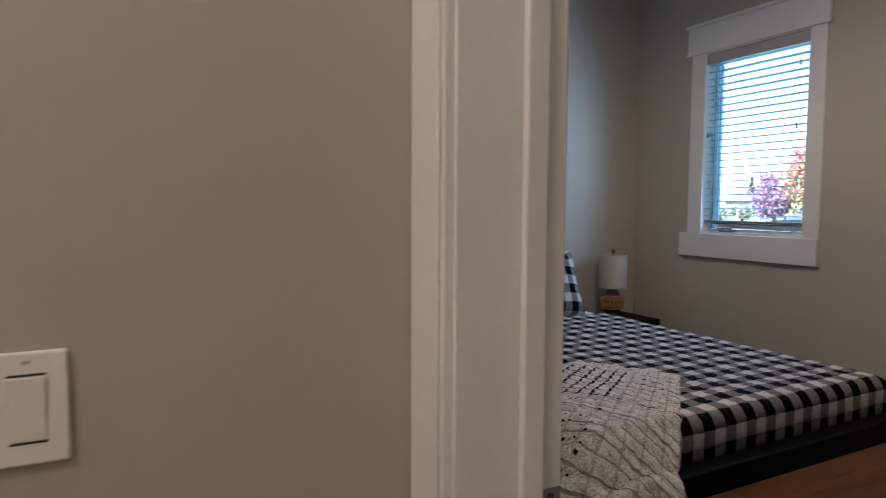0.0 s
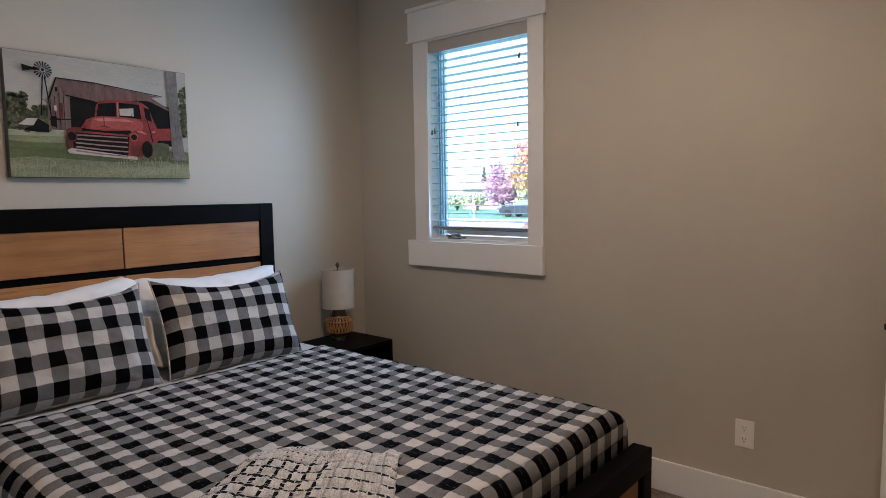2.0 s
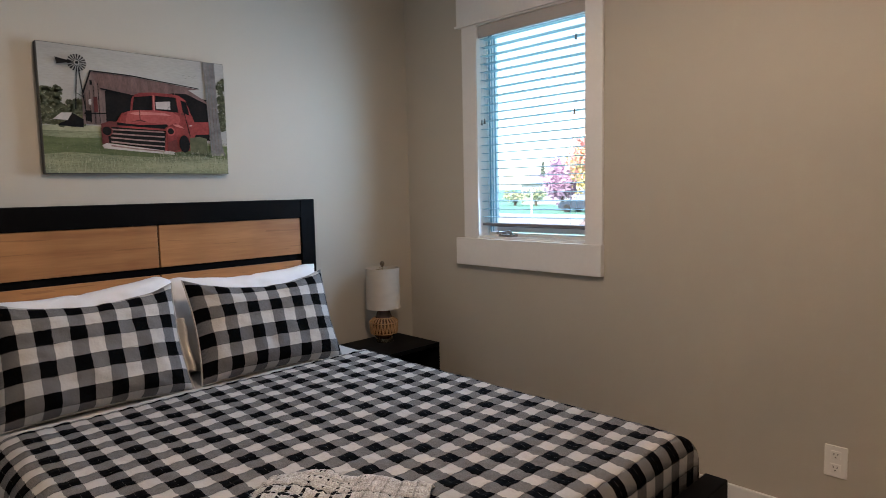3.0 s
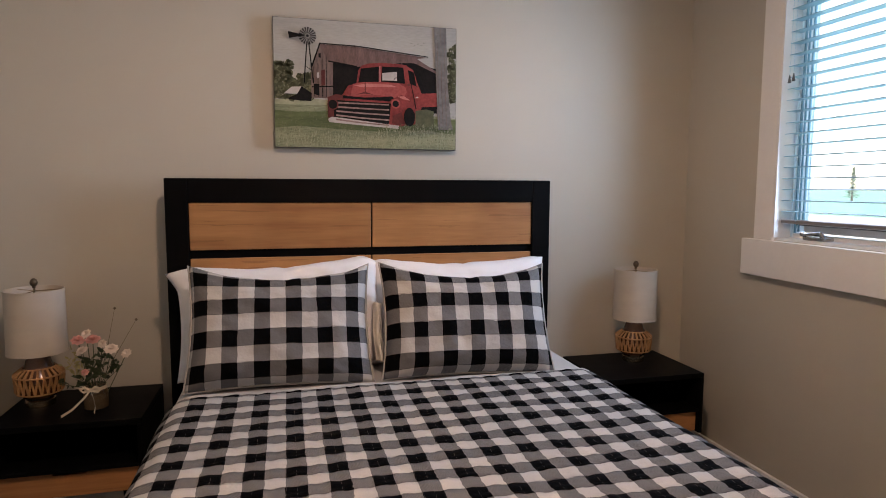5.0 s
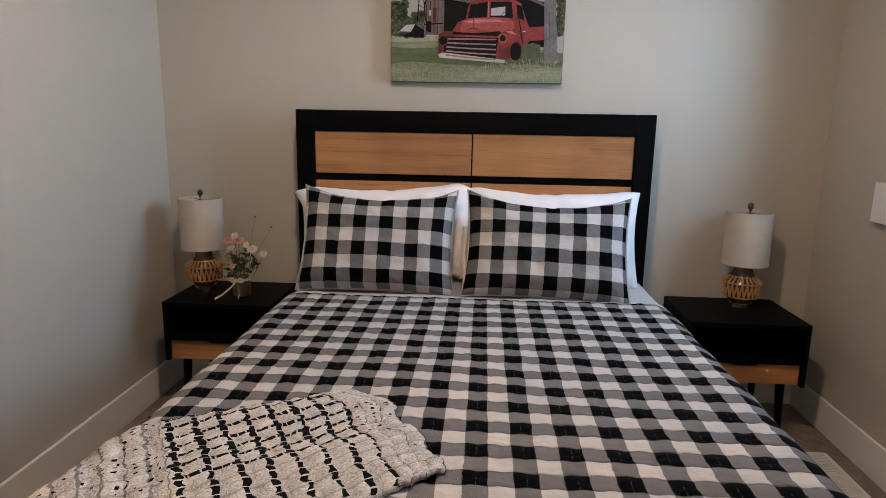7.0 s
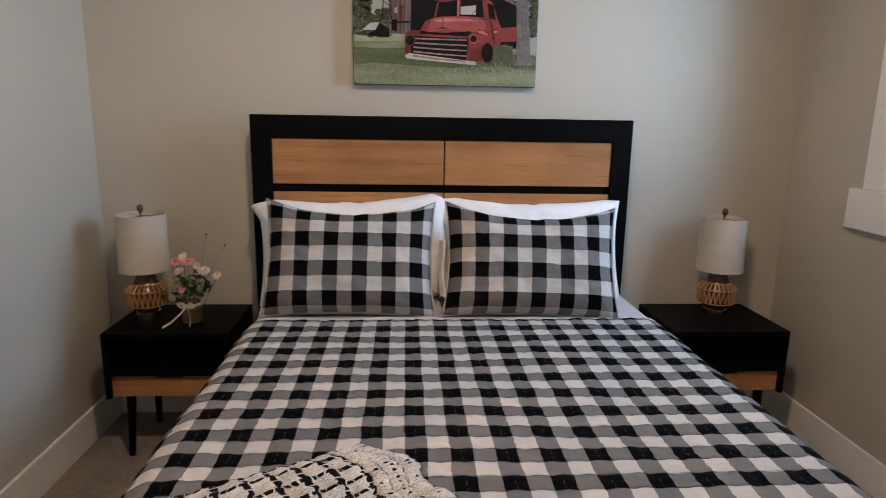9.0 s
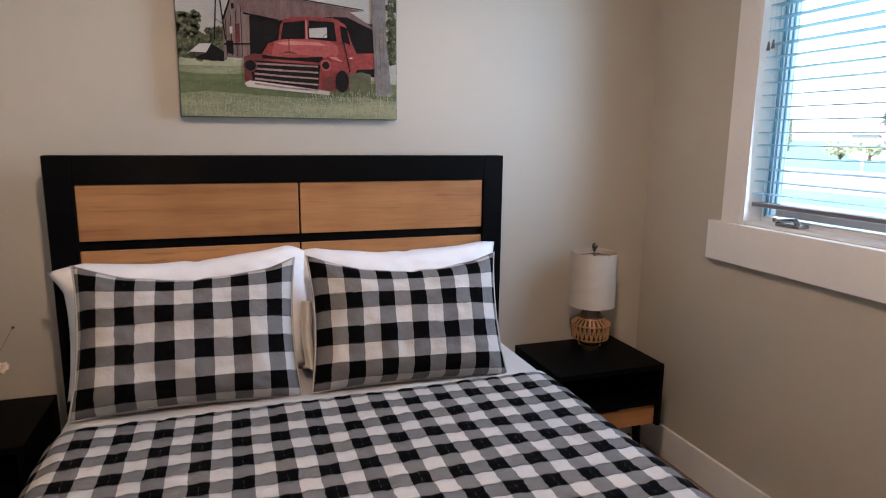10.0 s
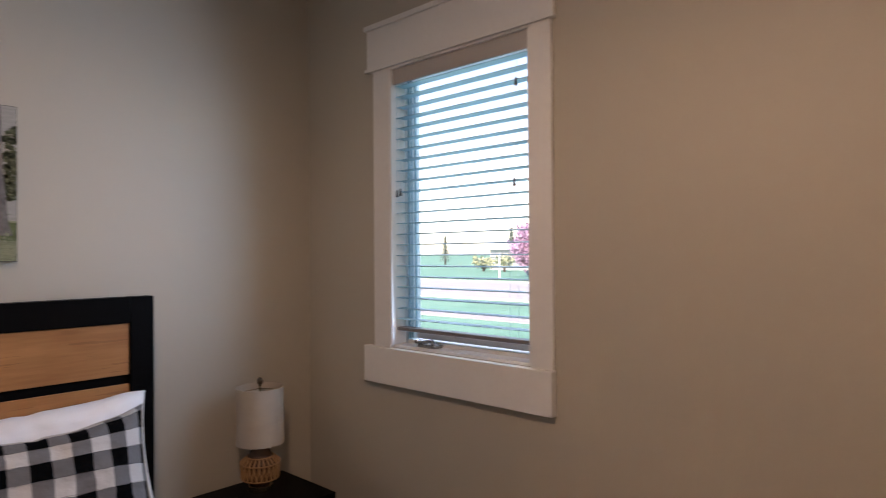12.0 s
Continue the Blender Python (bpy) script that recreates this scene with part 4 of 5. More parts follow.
jar = thing("flower_vase", "small glass jar tied with ribbon, on the nightstand", "vase", at=(vx, vy, vz))
RIBBON = surface("beige_ribbon", (0.50, 0.42, 0.30), (0.62, 0.54, 0.41), 0.8, coarse=30)
part("jar", capped(lathe([(0.034, 0.0), (0.040, 0.003), (0.042, 0.03), (0.042, 0.064), (0.035, 0.076), (0.034, 0.090), (0.036, 0.092)], 32)), JAR, jar, "clear glass jar", smooth=True)
part("water", capped(lathe([(0.036, 0.004), (0.0385, 0.03), (0.0385, 0.060)], 24)), surface("cloudy_water", (0.20, 0.13, 0.075), (0.30, 0.21, 0.13), 0.1, bump=0), jar, smooth=True)
ribbon = part("ribbon", lathe([(0.0352, 0.075), (0.038, 0.075), (0.038, 0.087), (0.0352, 0.087), (0.0352, 0.075)], 32), RIBBON, jar, "beige ribbon bow")


def strip(points, width):
    """A flat ribbon through the points, lying mostly upright."""
    bm, rows = bmesh.new(), []
    for p in points:
        p = Vector(p)
        rows.append((bm.verts.new(p + Vector((0, 0.0, width / 2))), bm.verts.new(p + Vector((0.002, -0.002, -width / 2)))))
    for a, b in zip(rows, rows[1:]):
        bm.faces.new((a[0], a[1], b[1], b[0]))
    return bm


knot = Vector((-0.008, -0.040, 0.080))
for run in (((-0.03, -0.052, 0.052), (-0.062, -0.075, 0.022), (-0.092, -0.092, 0.006)), ((0.004, -0.050, 0.05), (0.012, -0.062, 0.022), (0.010, -0.075, 0.006)), ((-0.022, -0.046, 0.094), (-0.042, -0.048, 0.088), (-0.030, -0.044, 0.076), (-0.008, -0.041, 0.079)), ((0.010, -0.046, 0.094), (0.030, -0.046, 0.086), (0.018, -0.044, 0.075), (-0.006, -0.041, 0.079))):
    tail = part("tail", strip((knot, *run), 0.0085), RIBBON, ribbon)
    tail.modifiers.new("thick", "SOLIDIFY").thickness = 0.0015


def blossom(name, at, r, material, seed):
    bm, rnd = bmesh.new(), random.Random(seed)
    for ring, count in ((0.35, 5), (0.75, 7), (1.0, 8)):
        for i in range(count):
            a = 2 * math.pi * (i + rnd.random() * 0.4) / count
            tilt = 1.2 - ring
            out = Vector((math.cos(a), math.sin(a), 0))
            side, up = Vector((-math.sin(a), math.cos(a), 0)), Vector((0, 0, 1))
            w, base = r * 0.42, Vector((0, 0, 0))
            mid, tip = out * (r * ring * 0.6) + up * (r * tilt * 0.7), out * (r * ring) + up * (r * tilt * 0.75)
            vs = [bm.verts.new(base), bm.verts.new(mid - side * w), bm.verts.new(tip), bm.verts.new(mid + side * w)]
            bm.faces.new(vs)
    ob = part(name, bm, material, jar)
    ob.matrix_basis = Matrix.Translation(at) @ pose(0, 0, 0, rnd.uniform(20, 60), rnd.uniform(-25, 25), 0)


for k, (x, z, y, r, m) in enumerate(((-0.047, 0.262, -0.015, 0.023, PINK), (0.004, 0.262, -0.02, 0.026, PINK), (-0.028, 0.226, -0.035, 0.022, CREAM), (-0.022, 0.282, 0.0, 0.018, CREAM), (0.062, 0.222, -0.01, 0.024, CREAM), (0.110, 0.200, 0.005, 0.018, CREAM), (-0.020, 0.150, -0.045, 0.013, PINK), (0.028, 0.240, 0.01, 0.016, CREAM))):
    part("stem", rod(bmesh.new(), (x * 0.2, y * 0.2, 0.02), (x, y, z), 0.0014, seg=5), GREEN, jar)
    blossom("blossom", (x, y, z), r * 1.15, m, k)
rnd = random.Random(4)
LEAF_MESH = {}


def leaf_mesh(colour):
    """One pointed leaf, creased along its middle."""
    bm = bmesh.new()
    mid = [bm.verts.new((0, -0.10 * q * (1 - q), q)) for q in (0, 0.35, 0.7, 1.0)]
    for sgn in (1, -1):
        side = [bm.verts.new((sgn * w, 0.06, q)) for w, q in ((0.22, 0.30), (0.20, 0.66))]
        bm.faces.new((mid[0], side[0], mid[1]))
        bm.faces.new((mid[1], side[0], side[1], mid[2]))
        bm.faces.new((mid[2], side[1], mid[3]))
    return part("leaf", bm, colour, jar)


for tip, colour, count in (((0.075, 0.0, 0.185), GREEN, 13), ((0.045, -0.03, 0.20), GREEN, 13), ((0.0, -0.03, 0.20), GREEN, 14), ((-0.03, -0.02, 0.19), GREEN, 12), ((0.02, 0.03, 0.22), GREEN, 12), ((0.085, 0.02, 0.15), GREEN, 10), ((-0.115, -0.02, 0.105), GREEN, 10), ((-0.085, -0.015, 0.20), SAGE, 16), ((-0.105, 0.01, 0.165), SAGE, 16), ((-0.070, 0.015, 0.225), SAGE, 14), ((-0.04, -0.045, 0.13), GREEN, 9)):
    tip = Vector(tip)
    root = Vector((tip.x * 0.12, tip.y * 0.12, 0.075))
    part("stem", rod(bmesh.new(), root, tip, 0.0014, 0.0008, 5), colour, jar)
    for k in range(count):
        f = 0.35 + 0.65 * (k + 0.5) / count
        at = root.lerp(tip, f) + Vector((rnd.gauss(0, 0.004), rnd.gauss(0, 0.004), rnd.gauss(0, 0.003)))
        size = rnd.uniform(0.024, 0.038) if colour is GREEN else rnd.uniform(0.015, 0.026)
        if colour not in LEAF_MESH:
            LEAF_MESH[colour] = leaf_mesh(colour)
            blade_ob = LEAF_MESH[colour]
        else:
            blade_ob = new("leaf", LEAF_MESH[colour].data)
            blade_ob.parent = jar
        blade_ob.matrix_basis = pose(*at, rnd.uniform(-75, 75), rnd.uniform(-75, 75), rnd.uniform(0, 360)) @ Matrix.Diagonal((size, size, size, 1))
for a, b in (((0.02, 0, 0.10), (0.075, 0.01, 0.374)), ((0.03, 0, 0.12), (0.145, 0.02, 0.326))):
    part("twig", rod(bmesh.new(), a, b, 0.0012, 0.0006, 5), TWIG, jar)
    part("seed_head", lathe([(0.0003, -0.006), (0.006, 0.0), (0.0003, 0.006)], 8, at=b), TWIG, jar)

# ---- picture over the headboard ----
PX0, PX1, PZ0, PZ1, PF = 1.660, 2.460, 1.508, 2.050, 3.626


def paint(name, dark, light, coarse=14.0, stretch=None):
    dark, light = [tuple(min(0.8, 1.12 * q) for q in c) for c in (dark, light)]
    return surface("painted_" + name, dark, light, 0.75, coarse=coarse, fine=90, bump=0.1, depth=0.0004, gloss=0.08, stretch=stretch)


picture = thing("canvas_picture", "canvas picture of a red pickup before a barn", "picture")
part("canvas", one_box(PX0, PX1, PF, NY - 0.001, PZ0, PZ1, 0.002), CANVAS_EDGE, picture)


def on_canvas(u, v):
    return PX0 + u * (PX1 - PX0), PZ0 + v * (PZ1 - PZ0)


layer_count, slide = [0], [0.0]


def painted(name, points, material, *more):
    """A flat painted shape (or several in one coat) on the canvas; later shapes lie over earlier ones."""
    layer_count[0] += 1
    y = PF - 0.0004 - 0.00016 * layer_count[0]
    bm = bmesh.new()
    for shape in (points, *more):
        prism(bm, [on_canvas(min(0.9975, max(0.0025, u + slide[0])), min(0.996, max(0.004, v))) for u, v in shape], y, y + 0.00014)
    ob = part(name, bm, material, picture)
    if more:
        tagged(ob, "painted strokes", "", "", "stuff")


def disc(u, v, r, n=14, squash=1.0):
    ratio = (PX1 - PX0) / (PZ1 - PZ0)
    return [(u + r * math.cos(2 * math.pi * i / n), v + r * ratio * squash * math.sin(2 * math.pi * i / n)) for i in range(n)]


P_SKY = paint("sky", (0.27, 0.262, 0.24), (0.38, 0.365, 0.33), 3, (0.5, 1, 2))
P_GRASS = paint("grass", (0.07, 0.085, 0.045), (0.30, 0.31, 0.20), 7, (0.5, 1, 3.5))
P_PALE = paint("pale_grass", (0.20, 0.21, 0.13), (0.33, 0.33, 0.23), 16)
P_BUSH = paint("bush", (0.05, 0.055, 0.032), (0.11, 0.115, 0.066), 30)
P_BARN = paint("barn_boards", (0.065, 0.045, 0.04), (0.22, 0.155, 0.135), 14, (4, 1, 0.5))
P_ROOF = paint("barn_roof", (0.065, 0.042, 0.04), (0.20, 0.125, 0.11), 14, (3, 1, 0.8))
P_BLACK = paint("shadow", (0.004, 0.004, 0.004), (0.014, 0.012, 0.011), 16)
P_RED = paint("red_body", (0.08, 0.016, 0.015), (0.33, 0.065, 0.058), 10)
P_HOOD = paint("red_hood", (0.20, 0.036, 0.033), (0.38, 0.10, 0.088), 8)
P_LIGHT = paint("bleached", (0.33, 0.29, 0.265), (0.46, 0.42, 0.385), 14)
P_TRUNK = paint("tree_trunk", (0.10, 0.092, 0.085), (0.20, 0.185, 0.175), 26)
P_GLINT = paint("sunlit_red", (0.38, 0.12, 0.105), (0.47, 0.19, 0.165), 14)
P_RUST = paint("rust_shadow", (0.05, 0.016, 0.014), (0.15, 0.04, 0.035), 14)
P_GRILL = paint("grille_bar", (0.13, 0.065, 0.058), (0.33, 0.24, 0.21), 20)

painted("sky", [(0, 0.30), (1, 0.24), (1, 1), (0, 1)], P_SKY)
painted("grass", [(0, 0), (1, 0), (1, 0.26), (0.5, 0.33), (0.25, 0.37), (0, 0.36)], P_GRASS)
P_SHADE = paint("shaded_grass", (0.05, 0.07, 0.03), (0.14, 0.165, 0.08), 7, (0.5, 1, 3.5))
painted("grass_shade", [(0.0, 0.15), (0.12, 0.17), (0.3, 0.155), (0.55, 0.14), (0.8, 0.16), (1, 0.13), (1, 0.25), (0.6, 0.27), (0.3, 0.29), (0.1, 0.28), (0.0, 0.29)], P_SHADE)
painted("pale_grass", [(0.0, 0.33), (0.30, 0.34), (0.36, 0.37), (0.2, 0.385), (0, 0.37)], P_PALE)
P_LEAF = paint("leaf_light", (0.08, 0.09, 0.05), (0.19, 0.19, 0.115), 30)
P_BLADE = paint("dark_grass", (0.06, 0.075, 0.04), (0.13, 0.145, 0.085), 16)
rnd = random.Random(21)


def blade(u, v, h, lean):
    return [(u - 0.0014, v), (u + 0.0014, v), (u + lean, v + h)]


def blades(count, v0, v1, h, u0=0.0, u1=1.0):
    return [blade(rnd.uniform(u0, u1), rnd.uniform(v0, v1), h * rnd.uniform(0.4, 1.0), rnd.uniform(-0.006, 0.006)) for _ in range(count)]


painted("grass_stroke", blade(0.5, 0.2, 0.03, 0.0), P_BLADE, *blades(300, 0.005, 0.28, 0.03))
painted("grass_stroke", blade(0.4, 0.1, 0.03, 0.0), P_PALE, *blades(500, 0.0, 0.13, 0.045))
painted("grass_stroke", blade(0.3, 0.1, 0.03, 0.0), P_LEAF, *blades(300, 0.1, 0.31, 0.028))
rnd = random.Random(11)


def foliage(count, u0, u1, v0, v1, small, large):
    out = []
    for _ in range(count):
        u, v, r = rnd.uniform(u0, u1), rnd.uniform(v0, v1), rnd.uniform(small, large)
        turn = rnd.uniform(0, 6)
        out.append([(u + r * rnd.uniform(0.5, 1.2) * math.cos(turn + q), v + 1.45 * r * rnd.uniform(0.5, 1.2) * math.sin(turn + q)) for q in (0, 1.2, 2.5, 3.8, 5.1)])
    return out


for u0, u1, v0, v1, n in ((0.0, 0.20, 0.38, 0.52, 120), (0.0, 0.10, 0.48, 0.66, 60), (0.13, 0.21, 0.46, 0.58, 40), (0.955, 0.998, 0.40, 0.86, 70)):
    coats = ((P_BUSH, 0.010, 0.022, n), (P_LEAF, 0.004, 0.009, n), (P_BUSH, 0.003, 0.008, n))
    for colour, small, large, count in coats:
        shapes = foliage(count, u0, u1, v0, v1, small, large)
        painted("foliage", shapes[0], colour, *shapes[1:])
slide[0] = -0.038
for name, points, colour in (
        ("barn_inside", [(0.33, 0.70), (0.72, 0.71), (0.925, 0.66), (0.925, 0.36), (0.33, 0.40)], P_BLACK),
        ("barn_wall", [(0.235, 0.633), (0.279, 0.809), (0.327, 0.684), (0.349, 0.679), (0.346, 0.39), (0.231, 0.393)], P_BARN),
        ("barn_roof", [(0.279, 0.809), (0.477, 0.803), (0.871, 0.748), (0.785, 0.73), (0.708, 0.692), (0.476, 0.647), (0.322, 0.679)], P_ROOF),
        ("barn_shade", [(0.349, 0.652), (0.476, 0.647), (0.60, 0.66), (0.60, 0.50), (0.43, 0.455), (0.349, 0.407)], P_BLACK),
        ("lean_to_shade", [(0.719, 0.676), (0.796, 0.717), (0.925, 0.62), (0.925, 0.30), (0.819, 0.30)], P_BLACK),
        ("lean_to_roof", [(0.708, 0.695), (0.791, 0.75), (0.925, 0.638), (0.925, 0.62), (0.796, 0.699)], P_ROOF),
        ("truck_body", [(0.428, 0.497), (0.473, 0.516), (0.484, 0.62), (0.500, 0.655), (0.535, 0.674), (0.60, 0.684), (0.70, 0.684), (0.752, 0.674), (0.787, 0.645), (0.816, 0.526), (0.837, 0.457), (0.925, 0.467), (0.925, 0.356), (0.837, 0.348), (0.815, 0.21), (0.719, 0.186), (0.417, 0.238), (0.37, 0.36)], P_RED),
        ("windscreen", [(0.484, 0.527), (0.498, 0.636), (0.597, 0.658), (0.595, 0.538)], P_BLACK),
        ("windscreen", [(0.608, 0.539), (0.614, 0.66), (0.732, 0.66), (0.743, 0.532)], P_BLACK),
        ("rear_light", [(0.615, 0.608), (0.697, 0.623), (0.697, 0.552), (0.615, 0.55)], P_LIGHT),
        ("side_window", [(0.758, 0.642), (0.792, 0.625), (0.808, 0.511), (0.769, 0.535)], P_BLACK),
        ("hood", [(0.415, 0.43), (0.425, 0.475), (0.455, 0.512), (0.519, 0.53), (0.708, 0.532), (0.745, 0.50), (0.752, 0.466), (0.735, 0.42), (0.68, 0.415), (0.60, 0.432), (0.519, 0.429), (0.43, 0.405)], P_HOOD),
        ("left_fender", [(0.318, 0.40), (0.36, 0.425), (0.41, 0.42), (0.41, 0.25), (0.318, 0.24)], P_RUST),
        ("grille", [(0.345, 0.381), (0.663, 0.369), (0.651, 0.2), (0.352, 0.249)], P_BLACK),
        ("barn_door", [(0.245, 0.42), (0.275, 0.41), (0.275, 0.50), (0.245, 0.50)], P_BLACK),
        ("shed_roof", [(0.088, 0.416), (0.13, 0.47), (0.181, 0.475), (0.158, 0.416)], P_LIGHT),
        ("shed_shade", [(0.106, 0.377), (0.158, 0.416), (0.181, 0.475), (0.235, 0.426), (0.231, 0.364), (0.14, 0.37)], P_BLACK),
        ("bumper", [(0.316, 0.228), (0.339, 0.247), (0.707, 0.191), (0.707, 0.165), (0.327, 0.204)], P_LIGHT),
        ("tree_trunk", [(0.905, 0.996), (0.975, 0.996), (0.985, 0.559), (1.005, 0.24), (1.018, 0.168), (0.93, 0.165), (0.922, 0.463)], P_TRUNK)):
    painted(name, points, colour)
for k in range(5):
    a = 0.366 - 0.033 * k
    painted("grille_bar", [(0.362, a), (0.50, a - 0.002 - 0.005 * k), (0.652, a - 0.004 - 0.008 * k), (0.652, a - 0.015 - 0.008 * k), (0.50, a - 0.014 - 0.005 * k), (0.362, a - 0.013)], P_GRILL)
painted("hood_shadow", [(0.40, 0.418), (0.455, 0.412), (0.52, 0.408), (0.60, 0.415), (0.668, 0.425), (0.68, 0.412), (0.655, 0.385), (0.40, 0.395)], P_BLACK)
painted("hood_shine", [(0.46, 0.50), (0.53, 0.518), (0.66, 0.518), (0.70, 0.50), (0.60, 0.497), (0.50, 0.488)], P_GLINT)
for u, v, r in ((0.345, 0.345, 0.030), (0.688, 0.366, 0.026)):
    painted("headlight", disc(u, v, r), P_RUST)
    painted("headlight", disc(u, v, r * 0.8), P_BLACK)
painted("front_fender", [(0.665, 0.40), (0.72, 0.44), (0.79, 0.40), (0.81, 0.30), (0.80, 0.22), (0.72, 0.19), (0.665, 0.21), (0.672, 0.33)], P_RED)
painted("fender_shade", [(0.672, 0.27), (0.72, 0.30), (0.74, 0.21), (0.70, 0.195), (0.667, 0.21)], P_RUST)
painted("rear_shade", [(0.80, 0.315), (0.86, 0.33), (0.905, 0.315), (0.905, 0.175), (0.80, 0.175)], P_BUSH)
painted("door_line", [(0.757, 0.64), (0.761, 0.64), (0.792, 0.43), (0.787, 0.43)], P_BLACK)
painted("door_line", [(0.787, 0.43), (0.792, 0.43), (0.806, 0.33), (0.800, 0.33)], P_BLACK)
for k in range(10):
    a = 0.34 + 0.042 * k
    painted("roof_board", [(a, 0.795 - 0.01 * k), (a + 0.004, 0.795 - 0.01 * k), (a + 0.012, 0.665), (a + 0.006, 0.665)], P_ROOF)
rnd = random.Random(5)
for k in range(3):
    a = 0.912 + 0.020 * k
    painted("bark_line", [(a + 0.008 + rnd.uniform(0, 0.004), 0.98), (a + 0.0095, 0.98), (a + 0.019, 0.5), (a + 0.028, 0.2), (a + 0.026, 0.2), (a + 0.016, 0.5)], P_BARN)
painted("grass_stroke", blade(0.5, 0.15, 0.03, 0.0), P_PALE, *blades(150, 0.13, 0.18, 0.04, 0.62, 1.02))
painted("grass_stroke", blade(0.5, 0.15, 0.03, 0.0), P_BLADE, *blades(90, 0.15, 0.19, 0.04, 0.70, 0.92))
for k in range(4):
    a = 0.245 + 0.022 * k
    painted("wall_board", [(a, 0.63 + 0.03 * k), (a + 0.003, 0.63 + 0.03 * k), (a + 0.003, 0.40), (a, 0.40)], P_BLACK)
painted("headlight", disc(0.688, 0.366, 0.026), P_HOOD)
painted("headlight", disc(0.688, 0.366, 0.018), P_BLACK)
painted("wheel_arch", disc(0.765, 0.262, 0.032, 16, 1.6), P_BLACK)
painted("hood_ornament", [(0.475, 0.430), (0.52, 0.452), (0.565, 0.430), (0.52, 0.437)], P_RUST)
painted("hood_crease", [(0.517, 0.53), (0.522, 0.53), (0.523, 0.45), (0.518, 0.45)], P_RUST)
painted("hood_side_shade", [(0.415, 0.43), (0.425, 0.475), (0.455, 0.512), (0.445, 0.45), (0.44, 0.41)], P_RED)
painted("cab_shade", [(0.50, 0.655), (0.535, 0.674), (0.60, 0.684), (0.70, 0.684), (0.752, 0.674), (0.735, 0.662), (0.60, 0.662)], P_RED)
painted("pillar", [(0.597, 0.66), (0.603, 0.66), (0.606, 0.535), (0.598, 0.535)], P_GLINT)
wheel_rim = [(0.70 + 0.024 * math.cos(0.35 * q), 0.545 + 0.034 * math.sin(0.35 * q)) for q in range(10)]
painted("steering_wheel", wheel_rim + [(x * 0.9 + 0.07, y * 0.9 + 0.0545) for x, y in wheel_rim[::-1]], P_BLACK)
painted("fender_shine", [(0.70, 0.425), (0.735, 0.428), (0.77, 0.395), (0.745, 0.40), (0.715, 0.412)], P_GLINT)
painted("door_handle", [(0.80, 0.425), (0.815, 0.428), (0.815, 0.420), (0.80, 0.418)], P_LIGHT)
painted("mirror", [(0.752, 0.525), (0.768, 0.535), (0.770, 0.515), (0.756, 0.508)], P_RUST)
painted("ridge_line", [(0.277, 0.815), (0.477, 0.809), (0.871, 0.754), (0.871, 0.747), (0.477, 0.800), (0.281, 0.806)], P_BLACK)
painted("eave_line", [(0.322, 0.683), (0.476, 0.651), (0.476, 0.643), (0.322, 0.672)], P_BLACK)
painted("gable_edge", [(0.232, 0.633), (0.277, 0.815), (0.283, 0.809), (0.241, 0.630)], P_BLACK)
painted("gable_window", [(0.272, 0.735), (0.284, 0.735), (0.284, 0.700), (0.272, 0.700)], P_BLACK)
painted("barn_shutter", [(0.262, 0.585), (0.274, 0.588), (0.274, 0.545), (0.262, 0.543)], P_LIGHT)
painted("barn_beam", [(0.235, 0.478), (0.346, 0.488), (0.346, 0.478), (0.235, 0.468)], P_BLACK)
painted("barn_door", [(0.285, 0.605), (0.305, 0.61), (0.305, 0.49), (0.285, 0.485)], P_RUST)
slide[0] = 0.0
painted("windmill_tail", [(0.078, 0.889), (0.125, 0.876), (0.165, 0.862), (0.126, 0.851), (0.084, 0.836)], P_BLACK)
for i in range(18):
    a, b = 2 * math.pi * i / 18, 2 * math.pi * (i + 0.55) / 18
    ring = [(0.014, a), (0.046, a), (0.046, b), (0.014, b)]
    painted("windmill_blade", [(0.178 + r * math.cos(q), 0.86 + r * 1.46 * math.sin(q)) for r, q in ring], P_BLACK)
for u, v in ((0.745, 0.83), (0.765, 0.845), (0.785, 0.838), (0.80, 0.856), (0.73, 0.848)):
    painted("bird", [(u, v), (u + 0.008, v + 0.006), (u + 0.016, v + 0.002), (u + 0.008, v + 0.001)], P_TRUNK)
painted("windmill_hub", disc(0.178, 0.86, 0.008, 8), P_BLACK)
for (a, b), (c, d) in (((0.174, 0.81), (0.157, 0.50)), ((0.184, 0.81), (0.205, 0.50)), ((0.163, 0.63), (0.196, 0.60))):
    painted("windmill_leg", [(a - 0.003, b), (a + 0.003, b), (c + 0.003, d), (c - 0.003, d)], P_BLACK)

# ---- outdoors ----
GZ = -0.55
LAWN = surface("lawn", (0.09, 0.27, 0.19), (0.19, 0.40, 0.29), 0.9, coarse=0.35, fine=14, bump=0.5, depth=0.03)
ROAD = surface("pale_concrete", (0.36, 0.36, 0.35), (0.46, 0.46, 0.45), 0.85, coarse=0.5, fine=12, bump=0.2)
WALLS_OUT = surface("pale_siding", (0.38, 0.40, 0.42), (0.46, 0.48, 0.50), 0.7, coarse=1, fine=9, bump=0.2)
BARK = surface("bark", (0.06, 0.045, 0.035), (0.11, 0.085, 0.065), 0.9, coarse=4, fine=40, bump=0.6, depth=0.01)
BRICK = surface("red_brick", (0.24, 0.06, 0.05), (0.33, 0.09, 0.07), 0.8, coarse=4, fine=40, bump=0.3)
setting("ground", one_box(-900, 900, -900, 900, GZ - 0.3, GZ), LAWN, "green lawn reaching to the horizon", "lawn")
